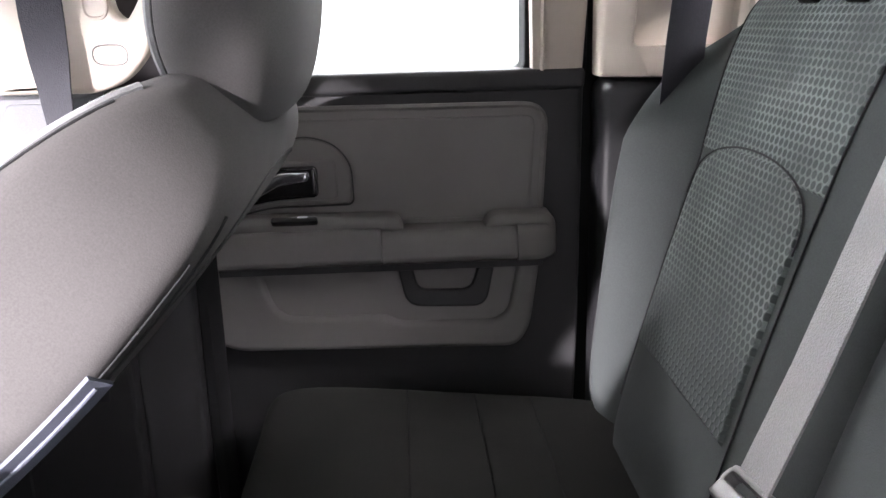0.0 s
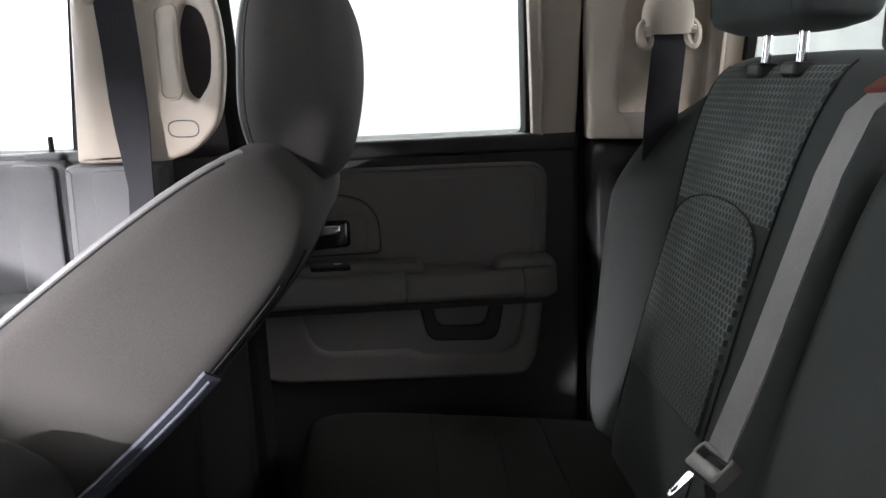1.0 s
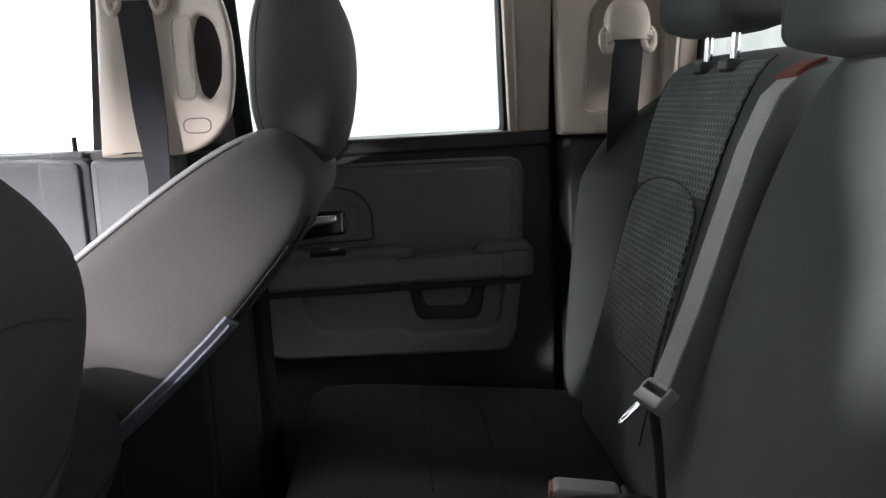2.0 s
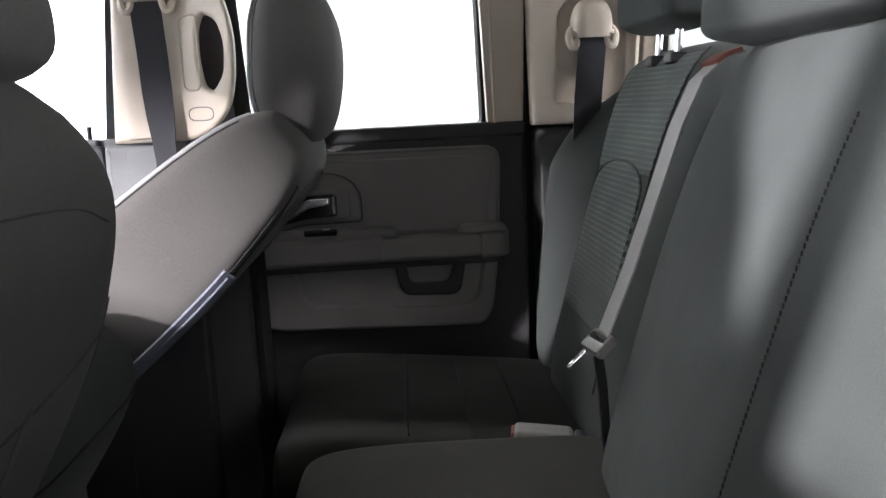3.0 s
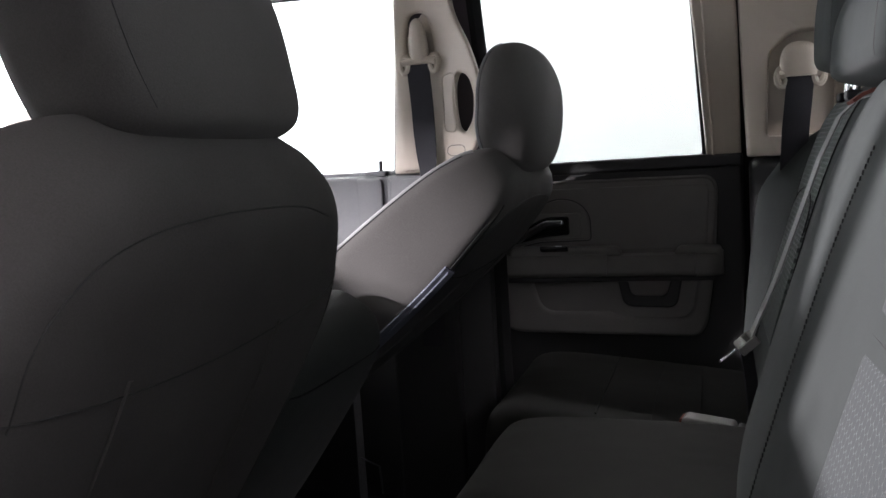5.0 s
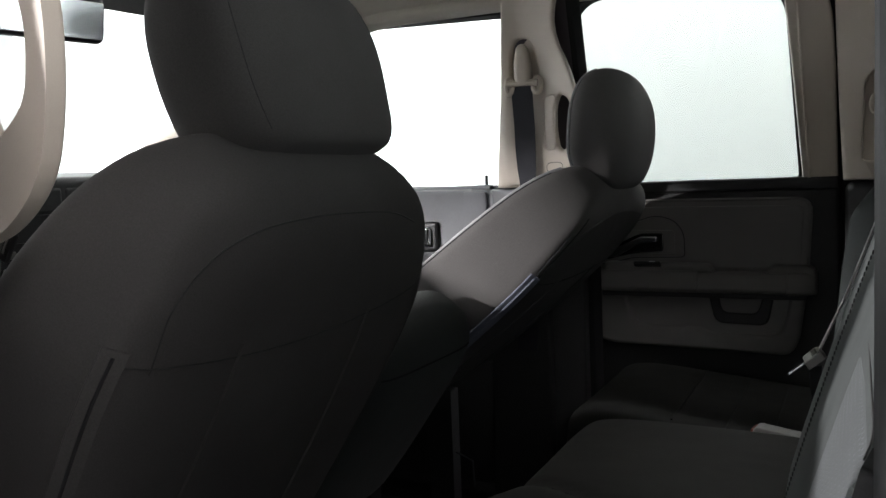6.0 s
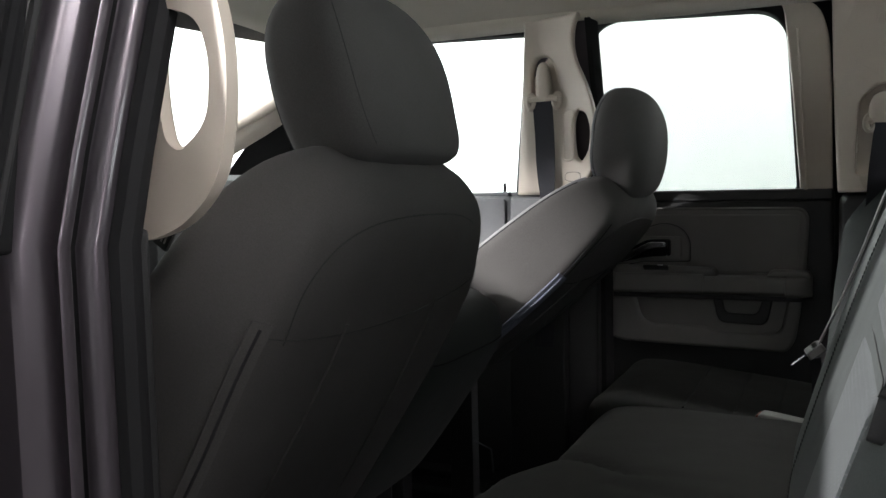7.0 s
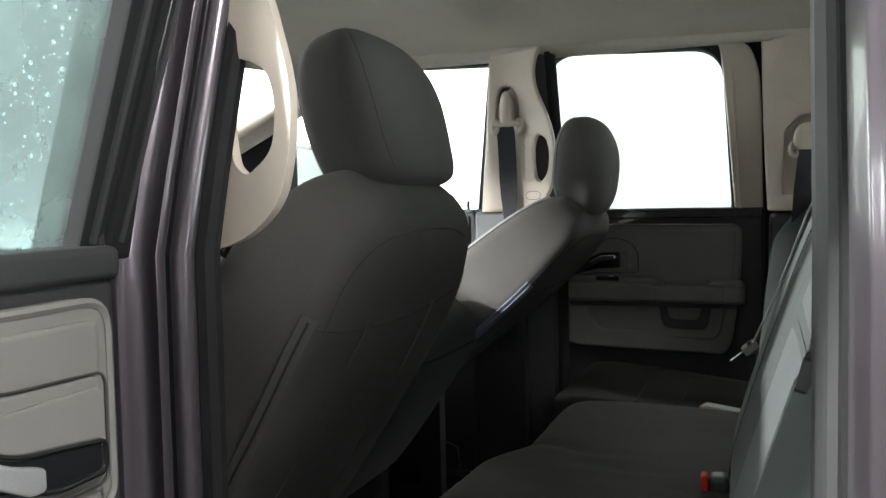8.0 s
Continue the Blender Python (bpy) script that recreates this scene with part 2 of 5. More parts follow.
def thing(name, label, category, m=None, group="", kind=""):
    ob = new(name)
    ob.empty_display_size = 0.05
    if m is not None:
        ob.matrix_basis = m
    return tagged(ob, label, category, group, kind)


def rounded_box(size, r=0.01, seg=3, m=None, bm=None):
    """A box centred on the origin with rounded edges, put in place by m."""
    bm = bm or bmesh.new()
    g = bmesh.ops.create_cube(bm, size=1)["verts"]
    bmesh.ops.scale(bm, vec=size, verts=g)
    if r > 0:
        es = list({e for v in g for e in v.link_edges})
        g = list({v for f in bmesh.ops.bevel(bm, geom=es, offset=r, segments=seg, profile=0.5, affect="EDGES")["faces"] for v in f.verts} | {v for v in g if v.is_valid})
    if m is not None:
        bmesh.ops.transform(bm, matrix=m, verts=g)
    return bm


def box_between(a, b, r=0.008, seg=3, bm=None):
    a, b = Vector(a), Vector(b)
    return rounded_box(tuple(abs(v) for v in b - a), r, seg, Matrix.Translation((a + b) / 2), bm)


def tube(points, r, n=8, bm=None, closed=False, flat=1.0):
    """A round (or flattened) tube through points."""
    bm = bm or bmesh.new()
    pts = [Vector(p) for p in points]
    rings = []
    side = None
    for i, p in enumerate(pts):
        a = pts[i - 1] if i or closed else p
        b = pts[(i + 1) % len(pts)] if i < len(pts) - 1 or closed else p
        d = (b - a).normalized()
        ref = side if side is not None else (Vector((0, 1, 0)) if abs(d.y) < 0.9 else Vector((1, 0, 0)))
        u = (ref - d * ref.dot(d)).normalized()
        side = u
        v = d.cross(u)
        rings.append([bm.verts.new(p + r * (math.cos(k * 2 * math.pi / n) * u + flat * math.sin(k * 2 * math.pi / n) * v)) for k in range(n)])
    last = len(rings) if closed else len(rings) - 1
    for i in range(last):
        A, B = rings[i], rings[(i + 1) % len(rings)]
        for k in range(n):
            bm.faces.new((A[k], A[(k + 1) % n], B[(k + 1) % n], B[k]))
    if not closed:
        bm.faces.new(rings[0][::-1])
        bm.faces.new(rings[-1])
    return bm


def ribbon(points, across, width, thick=0.0016, bm=None):
    """A strap through points; across: its width direction, one vector or one for each point."""
    bm = bm or bmesh.new()
    pts = [Vector(p) for p in points]
    rows = []
    for i, p in enumerate(pts):
        w = Vector(across[i] if isinstance(across, list) else across).normalized()
        d = (pts[min(i + 1, len(pts) - 1)] - pts[max(i - 1, 0)]).normalized()
        n = d.cross(w).normalized()
        row = []
        for k, t in ((-1, -1), (-0.93, -1.35), (0, -1), (0.93, -1.35), (1, -1), (1, 1), (0.93, 1.35), (0, 1), (-0.93, 1.35), (-1, 1)):
            row.append(bm.verts.new(p + w * (width / 2 * k) + n * (thick / 2 * t)))
        rows.append(row)
    m = len(rows[0])
    for A, B in zip(rows, rows[1:]):
        for k in range(m):
            bm.faces.new((A[k], A[(k + 1) % m], B[(k + 1) % m], B[k]))
    bm.faces.new(rows[0])
    bm.faces.new(rows[-1])
    return bm


def rounded_outline(points, r, n=5):
    """A closed outline with its corners rounded; r: one radius, or one for each corner."""
    out = []
    pts = [Vector(p) for p in points]
    for i, p in enumerate(pts):
        a, b = pts[i - 1], pts[(i + 1) % len(pts)]
        ri = r[i] if isinstance(r, (list, tuple)) else r
        ri = min(ri, 0.48 * (a - p).length, 0.48 * (b - p).length)
        s, e = p + (a - p).normalized() * ri, p + (b - p).normalized() * ri
        if ri < 1e-4:
            out.append(p)
            continue
        for k in range(n + 1):
            t = k / n
            out.append((1 - t) ** 2 * s + 2 * t * (1 - t) * p + t * t * e)
    return out


def shrink(outline, d):
    """The outline moved inwards by d (outwards: minus)."""
    area = sum(outline[i - 1].x * p.y - p.x * outline[i - 1].y for i, p in enumerate(outline))
    s = 1 if area > 0 else -1
    out = []
    for i, p in enumerate(outline):
        a, b = (p - outline[i - 1]), (outline[(i + 1) % len(outline)] - p)
        na, nb = Vector((-a.y, a.x)), Vector((-b.y, b.x))
        n = (na.normalized() if na.length else na) + (nb.normalized() if nb.length else nb)
        out.append(p + n.normalized() * d * s if n.length > 1e-6 else p)
    return out


def panel(outline, holes, place, thick, bevel=0.004, bm=None, steps=2, cuts_u=(), cuts_v=()):
    """A plate with holes and rounded edges. place(u, v, w) gives the point for outline coordinates u, v at depth w
    behind the face; cuts_u and cuts_v divide the face so that it can follow a curved place."""
    bm = bm or bmesh.new()
    flat_bm = bmesh.new()
    fills = []
    levels = []
    for k in range(steps + 1):
        a = radians(90 * k / steps)
        levels.append((bevel * (1 - math.sin(a)), bevel * (1 - math.cos(a))))
    levels.append((0.0, thick))
    for k, loop in enumerate([outline] + list(holes)):
        rings = []
        for inset, w in levels:
            o = shrink(loop, inset if k == 0 else -inset)
            rings.append([flat_bm.verts.new((p.x, p.y, w)) for p in o])
        n = len(loop)
        for A, B in zip(rings, rings[1:]):
            for i in range(n):
                flat_bm.faces.new((A[i], A[(i + 1) % n], B[(i + 1) % n], B[i]))
        fills.append((rings[0], rings[-1]))
    for end in (0, 1):
        edges = []
        for f in fills:
            ring = f[end]
            for i in range(len(ring)):
                e = flat_bm.edges.get((ring[i - 1], ring[i]))
                if e:
                    edges.append(e)
        bmesh.ops.triangle_fill(flat_bm, use_beauty=True, use_dissolve=False, edges=edges)
    for axis, cuts in ((Vector((1, 0, 0)), cuts_u), (Vector((0, 1, 0)), cuts_v)):
        for c in cuts:
            bmesh.ops.bisect_plane(flat_bm, geom=flat_bm.verts[:] + flat_bm.edges[:] + flat_bm.faces[:], dist=1e-6, plane_co=axis * c, plane_no=axis)
    remap = {v: bm.verts.new(place(v.co.x, v.co.y, v.co.z)) for v in flat_bm.verts}
    for f in flat_bm.faces:
        bm.faces.new([remap[v] for v in f.verts])
    flat_bm.free()
    return bm


def smooth_table(rows, s):
    """Cubic interpolation in a table of rows (s, a, b, ...)."""
    if s <= rows[0][0]:
        return rows[0][1:]
    if s >= rows[-1][0]:
        return rows[-1][1:]
    i = next(k for k in range(len(rows) - 1) if rows[k + 1][0] >= s)
    p1, p2 = rows[i], rows[i + 1]
    p0, p3 = rows[max(i - 1, 0)], rows[min(i + 2, len(rows) - 1)]
    t = (s - p1[0]) / (p2[0] - p1[0])
    out = []
    for k in range(1, len(p1)):
        m1 = (p2[k] - p0[k]) / max(1e-6, p2[0] - p0[0]) * (p2[0] - p1[0])
        m2 = (p3[k] - p1[k]) / max(1e-6, p3[0] - p1[0]) * (p2[0] - p1[0])
        out.append((2 * t ** 3 - 3 * t ** 2 + 1) * p1[k] + (t ** 3 - 2 * t ** 2 + t) * m1 + (-2 * t ** 3 + 3 * t ** 2) * p2[k] + (t ** 3 - t ** 2) * m2)
    return out


class Pad:
    """A padded body swept along s. Table rows: s, half width (y), half depth (x), offset of the middle in x, squareness.
    Points are (x: back, y: side, z: along s). Angle 0 is the back, 90 the +y side, 180 the front."""

    def __init__(self, rows, squash=None):
        self.rows, self.squash = rows, squash

    def at(self, s, angle, lift=0.0):
        w, d, off, q = smooth_table(self.rows, s)
        a = radians(angle)
        c, n = math.cos(a), math.sin(a)
        e = 2.0 / max(q, 2.0)
        x = (d + lift) * math.copysign(abs(c) ** e, c)
        y = (w + lift) * math.copysign(abs(n) ** e, n)
        p = Vector((off + x, y, s))
        return self.squash(p) if self.squash else p

    def side(self, s, y, back=True, lift=0.0):
        """The point of the back (or front) face at the side distance y."""
        w, d, off, q = smooth_table(self.rows, s)
        k = min(1.0, abs(y) / (w + 1e-9))
        x = (d + lift) * (max(0.0, 1 - k ** q)) ** (1 / q)
        p = Vector((off + (x if back else -x), y, s))
        return self.squash(p) if self.squash else p

    def mesh(self, n_s=40, n_a=64):
        bm = bmesh.new()
        s0, s1 = self.rows[0][0], self.rows[-1][0]
        rings = []
        for i in range(n_s + 1):
            t = i / n_s
            s = s0 + (s1 - s0) * (t - 0.16 * math.sin(2 * math.pi * t) / 2)
            rings.append([bm.verts.new(self.at(s, 360 * (k + 0.5 * math.sin(4 * math.pi * k / n_a) * 0.0) / n_a)) for k in range(n_a)])
        for A, B in zip(rings, rings[1:]):
            for k in range(n_a):
                bm.faces.new((A[k], A[(k + 1) % n_a], B[(k + 1) % n_a], B[k]))
        for ring in (rings[0], rings[-1]):
            mid = bm.verts.new(sum((v.co for v in ring), Vector()) / n_a)
            for k in range(n_a):
                bm.faces.new((ring[k], ring[(k + 1) % n_a], mid))
        return bm

    def patch(self, outline_rows, back=False, lift=0.0016, nu=110):
        """An insert on the front: rows (s, y0, y1). Gives a bmesh with a UV map in metres."""
        bm = bmesh.new()
        uvl = bm.loops.layers.uv.new("UVMap")
        grid = []
        for s, y0, y1 in outline_rows:
            row = []
            for k in range(nu + 1):
                y = y0 + (y1 - y0) * k / nu
                edge = min(k, nu - k) / 1.0
                v = bm.verts.new(self.side(s, y, back, lift if edge > 0 and s not in (outline_rows[0][0], outline_rows[-1][0]) else -0.002))
                row.append((v, (y, s)))
            grid.append(row)
        for A, B in zip(grid, grid[1:]):
            for k in range(nu):
                quad = (A[k], A[k + 1], B[k + 1], B[k])
                f = bm.faces.new([q[0] for q in quad])
                for lp, q in zip(f.loops, quad):
                    lp[uvl].uv = q[1]
        return bm


def stitch(points, r=0.0016, n=6):
    return tube(points, r, n)


def arc_rows(s0, s1, n):
    return [s0 + (s1 - s0) * i / n for i in range(n + 1)]

# ---------------------------------------------------------------- the booth round the truck


def slab(name, a, b, mat, label="", category="", kind="structure", parent=None, r=0.0):
    ob = part(name, box_between(a, b, r, 2), mat, parent, smooth=0 if r == 0 else 40)
    return tagged(ob, label, category, "", kind)


slab("ground", (-8, -6, -0.2), (6, 6, 0), M_GROUND, "grey concrete booth floor")
front_wall = rounded_outline([Vector(p) for p in ((-6, 0), (6, 0), (6, 3.6), (-6, 3.6))], 0)
front_hole = rounded_outline([Vector(p) for p in ((-5.6, 0.02), (4.6, 0.02), (4.6, 3.1), (-5.6, 3.1))], 0)
tagged(part("wall_front", panel(front_wall, [front_hole], lambda u, v, w: Vector((-8.0 - w, u, v)), 0.2, 0.01), M_WALL, smooth=0), "white booth wall with an open door to daylight", "", "", "structure")
tagged(part("backdrop", box_between((-9.6, -8.0, -0.1), (-9.5, 7.0, 4.5), 0), M_SKY, smooth=0), "bright overcast daylight beyond the open door", "", "", "structure")
# rear opening and glowing panel behind it are added for light from behind
rear_wall = rounded_outline([Vector(p) for p in ((-6, 0), (6, 0), (6, 3.6), (-6, 3.6))], 0)
rear_hole = rounded_outline([Vector(p) for p in ((-2.2, 0.02), (4.2, 0.02), (4.2, 3.1), (-2.2, 3.1))], 0)
tagged(part("wall_back", panel(rear_wall, [rear_hole], lambda u, v, w: Vector((6.0 + w, u, v)), 0.2, 0.01), M_WALL_GREY, smooth=0), "unseen grey booth wall with an opening added behind the truck", "", "", "structure")
tagged(part("backdrop", box_between((7.4, -5.0, -0.1), (7.5, 7.5, 4.5), 0), M_REAR_GLOW, smooth=0), "glowing panel added behind the truck for a bright rear window", "", "", "structure")
# unseen wall: added openings let the sun in, the pier between dims the bench
side_wall = rounded_outline([Vector(p) for p in ((-8, 0), (6, 0), (6, 3.6), (-8, 3.6))], 0)
sun_openings = [rounded_outline([Vector(p) for p in ((x0, 2.00), (x1, 2.00), (x1, 3.52), (x0, 3.52))], 0) for x0, x1 in ((-6.60, -4.72), (-4.44, -2.40))]
tagged(part("wall_driver_side", panel(side_wall, sun_openings, lambda u, v, w: Vector((u, -6.0 - w, v)), 0.2, 0.01), M_WALL_GREY, smooth=0), "unseen grey booth wall with two openings added to shape the sun", "", "", "structure")
slab("ceiling", (-8.2, -6.2, 3.6), (6.2, 6.2, 3.75), M_WALL, "white booth ceiling")
booth = thing("wall_passenger_side", "plain grey-green booth wall beside an open gate", "", kind="structure")
part("wall_core", box_between((-1.62, 4.26, 0), (6, 4.45, 3.6), 0), M_WALL_SIDE, booth, smooth=0)
part("wall_core", box_between((-8, 4.26, 3.2), (-1.62, 4.45, 3.6), 0), M_WALL_SIDE, booth, smooth=0)
tagged(part("backdrop", box_between((-8.6, 5.2, -0.1), (-0.2, 5.3, 4.5), 0), M_SKY_SOFT, smooth=0), "pale daylight beyond the open side gate", "", "", "structure")
# unseen fittings to go with the added fill lamps
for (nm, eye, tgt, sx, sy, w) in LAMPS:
    lamp = thing("fill_light", "unseen ceiling light added as fill, with a glowing diffuser", "light", group="ceiling lights")
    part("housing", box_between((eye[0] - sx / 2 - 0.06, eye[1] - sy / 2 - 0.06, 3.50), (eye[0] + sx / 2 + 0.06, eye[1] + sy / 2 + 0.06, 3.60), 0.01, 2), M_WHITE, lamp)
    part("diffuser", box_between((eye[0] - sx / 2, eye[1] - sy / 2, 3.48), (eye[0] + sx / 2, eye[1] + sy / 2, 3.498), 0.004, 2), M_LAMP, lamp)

# housing, lens and rod for the added side lamp
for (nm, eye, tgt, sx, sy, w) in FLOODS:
    lamp = thing("fill_flood", "unseen flood light added as fill, on a ceiling rod", "light", group="flood lights")
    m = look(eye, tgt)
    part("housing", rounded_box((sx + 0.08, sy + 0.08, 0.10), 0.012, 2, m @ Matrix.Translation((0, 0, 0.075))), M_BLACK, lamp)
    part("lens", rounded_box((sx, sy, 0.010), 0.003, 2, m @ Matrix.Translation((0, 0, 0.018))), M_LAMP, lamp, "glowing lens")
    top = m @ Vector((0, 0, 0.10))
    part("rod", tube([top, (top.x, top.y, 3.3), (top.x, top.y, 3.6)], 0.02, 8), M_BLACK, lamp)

# ---------------------------------------------------------------- the cab's shell
SILL = 1.36




# floor with tunnel
bm = bmesh.new()
prof = [(-0.80, 0.60), (-0.72, 0.58), (-0.22, 0.58), (-0.15, 0.64), (0.15, 0.64), (0.22, 0.58), (0.72, 0.58), (0.80, 0.60), (0.80, 0.52), (-0.80, 0.52)]
rows = [[bm.verts.new((x, y, z)) for y, z in prof] for x in (-1.75, -1.0, -0.3, 0.55)]
for A, B in zip(rows, rows[1:]):
    for k in range(len(prof)):
        bm.faces.new((A[k], A[(k + 1) % len(prof)], B[(k + 1) % len(prof)], B[k]))
bm.faces.new(rows[0])
bm.faces.new(rows[-1])
tagged(part("floor", bm, M_CARPET), "black carpeted cab floor with a low tunnel", "", "", "structure")

# headliner: a domed sheet with a raised field, and the steel roof above it
bm = bmesh.new()
NX, NY = 44, 44
grid = []
for i in range(NX + 1):
    x = -1.02 + 1.58 * i / NX
    row = []
    for k in range(NY + 1):
        y = -0.665 + 1.33 * k / NY
        z = 1.83 - 0.085 * abs(y / 0.665) ** 4 - 0.045 * max(0.0, (x - 0.30) / 0.26) ** 2 - 0.07 * max(0.0, (-0.72 - x) / 0.30) ** 2
        field = max(0.0, min(1.0, (0.50 - abs(y)) / 0.03)) * max(0.0, min(1.0, (x + 0.45) / 0.04)) * max(0.0, min(1.0, (0.30 - x) / 0.04))
        row.append(bm.verts.new((x, y, z + 0.024 * field * field * (3 - 2 * field))))
    grid.append(row)
for i in range(NX):
    for k in range(NY):
        bm.faces.new((grid[i][k], grid[i + 1][k], grid[i + 1][k + 1], grid[i][k + 1]))
ob = part("headliner", bm, M_HEADLINER, smooth=60)
sol = ob.modifiers.new("thick", "SOLIDIFY")
sol.thickness, sol.offset = 0.012, 1
tagged(ob, "pale beige felt headliner with a raised middle field", "", "", "structure")

bm = bmesh.new()
grid = []
for i in range(21):
    x = -1.05 + 1.66 * i / 20
    row = []
    for k in range(21):
        y = -0.76 + 1.52 * k / 20
        row.append(bm.verts.new((x, y, 1.895 - 0.085 * abs(y / 0.76) ** 5 - 0.03 * max(0.0, (-0.7 - x) / 0.35) ** 2)))
    grid.append(row)
for i in range(20):
    for k in range(20):
        bm.faces.new((grid[i][k], grid[i + 1][k], grid[i + 1][k + 1], grid[i][k + 1]))
ob = part("roof", bm, M_PAINT, smooth=60)
sol = ob.modifiers.new("thick", "SOLIDIFY")
sol.thickness, sol.offset = 0.02, -1
tagged(ob, "dark grey metallic steel cab roof", "", "", "structure")

for sy in (1, -1):
    edge = [(x, sy * (0.643 + 0.012 * math.sin(3 * x)), 1.768 - 0.05 * max(0.0, (-0.80 - x) / 0.22) ** 2) for x in arc_rows(-1.02, 0.40, 28)]
    tagged(part("trim", tube(edge, 0.023, 12, flat=0.9), M_HEADLINER, smooth=60), "beige felt edge of the headliner above the doors", "", "", "structure")

# back wall with its window
back = rounded_outline([Vector(p) for p in ((-0.84, 0.55), (0.84, 0.55), (0.86, 1.37), (0.75, 1.84), (-0.75, 1.84), (-0.86, 1.37))], 0.03)
hole = rounded_outline([Vector(p) for p in ((-0.82, 1.365), (0.82, 1.365), (0.72, 1.735), (-0.72, 1.735))], 0.05)
wall_back_cab = tagged(part("wall_cab_back", panel(back, [hole], lambda u, v, w: Vector((0.390 + w, u, v)), 0.05, 0.008), M_BEIGE),
                       "beige trimmed cab back wall with a wide window", "", "", "structure")
win = thing("window_1", "wide rear cab window of clear glass", "", kind="structure")
part("pane", panel(shrink(hole, -0.01), [], lambda u, v, w: Vector((0.430 + w, u, v)), 0.005, 0.001), M_GLASS, win).visible_shadow = False
part("seal", panel(shrink(hole, 0.0), [shrink(hole, 0.014)], lambda u, v, w: Vector((0.418 + w, u, v)), 0.014, 0.003), M_RUBBER, win)

# body sides: rocker, quarter panel, pillars, roof rail
for sy, who in ((1, "passenger"), (-1, "driver")):
    side = thing("body_side_" + who, "dark grey metallic cab side with door openings", "", kind="structure")
    part("rocker", box_between((-1.8, sy * 0.80, 0.44), (0.6, sy * 0.985, 0.60), 0.02, 3), M_PAINT, side)
    part("sill_plate", box_between((-1.6, sy * 0.77, 0.595), (0.25, sy * 0.86, 0.615), 0.006, 2), M_VINYL_DARK, side)

    def column(prof, z0=0.60, z1=1.80, n=16, lean=0.30):
        """An upright post of the given plan outline, leaning inwards above the sill."""
        bm = bmesh.new()
        rings = []
        for i in range(n + 1):
            z = z0 + (z1 - z0) * i / n
            dy = -lean * max(0.0, z - SILL) if z > SILL else 0.035 * max(0.0, (1.0 - z) / 0.4) ** 2
            rings.append([bm.verts.new((x, sy * (y + dy), z)) for x, y in prof])
        for A, B in zip(rings, rings[1:]):
            for k in range(len(prof)):
                bm.faces.new((A[k], A[(k + 1) % len(prof)], B[(k + 1) % len(prof)], B[k]))
        bm.faces.new(rings[0])
        bm.faces.new(rings[-1])
        return bm

    # quarter panel behind the rear door
    yo = 0.0 if sy < 0 else 0.06
    if sy > 0:
        jamb = [(0.247, 0.85), (0.240, 0.875), (0.241, 0.905), (0.247, 0.910), (0.246, 0.925), (0.254, 0.965), (0.264, 0.985), (0.385, 0.985), (0.385, 0.86), (0.36, 0.85)]
    else:
        jamb = [(0.252, 0.826), (0.2440, 0.829), (0.2425, 0.833), (0.2425, 0.846), (0.2445, 0.872), (0.2475, 0.902), (0.2495, 0.908), (0.2530, 0.911), (0.2555, 0.918), (0.262, 0.935), (0.270, 0.960), (0.282, 0.985), (0.385, 0.985), (0.385, 0.80), (0.36, 0.79), (0.252, 0.79)]
        part("shut_gap", column([(0.2385, 0.8065), (0.2395, 0.825), (0.2515, 0.825), (0.2515, 0.8065)]), M_RUBBER, side)
    part("door_jamb", column(jamb), M_PAINT, side)
    part("door_seal", column([(0.224, 0.750 + yo), (0.229, 0.744 + yo), (0.246, 0.748 + yo), (0.246, 0.806 + yo), (0.232, 0.806 + yo), (0.225, 0.790 + yo), (0.229, 0.776 + yo)]), M_SEAL, side, "grey-black rubber door seal")
    if sy > 0:
        part("shut_gap", column([(0.1815, 0.865), (0.246, 0.865), (0.246, 0.97), (0.1815, 0.97)]), M_RUBBER, side)
        part("shut_gap", column([(0.116, 0.893), (0.1813, 0.893), (0.1813, 0.968), (0.116, 0.968)], 1.42, 1.80), M_RUBBER, side)
    # middle pillar: inner seal, painted steps, outer seal
    part("pillar_seal", column([(-0.314, 0.735), (-0.304, 0.744), (-0.302, 0.756), (-0.307, 0.764), (-0.316, 0.766), (-0.324, 0.760), (-0.326, 0.735)]), M_RUBBER, side)
    part("pillar_post", column([(-0.327, 0.74), (-0.3165, 0.7675), (-0.3165, 0.774), (-0.320, 0.780), (-0.326, 0.7835), (-0.332, 0.7835), (-0.337, 0.780), (-0.3395, 0.782), (-0.339, 0.788), (-0.3415, 0.792),
                                (-0.349, 0.789), (-0.357, 0.789), (-0.364, 0.794), (-0.367, 0.804), (-0.372, 0.811), (-0.380, 0.813), (-0.412, 0.818), (-0.418, 0.834), (-0.450, 0.836), (-0.462, 0.80), (-0.462, 0.74)]), M_PAINT, side)
    part("pillar_groove", column([(-0.333, 0.772), (-0.3325, 0.7830), (-0.3385, 0.7822), (-0.3395, 0.772)]), M_RUBBER, side)
    part("pillar_strip", column([(-0.413, 0.812), (-0.411, 0.826), (-0.420, 0.836), (-0.424, 0.812)]), M_RUBBER, side)
    bm = bmesh.new()
    tube([(x, sy * 0.705, 1.80 + 0.0 * x) for x in (-1.0, -0.6, -0.2, 0.2, 0.58)], 0.045, 10, bm)
    part("roof_rail", bm, M_PAINT, side)


def grow(points):
    return [Vector(p) for p in points]


# ---------------------------------------------------------------- doors


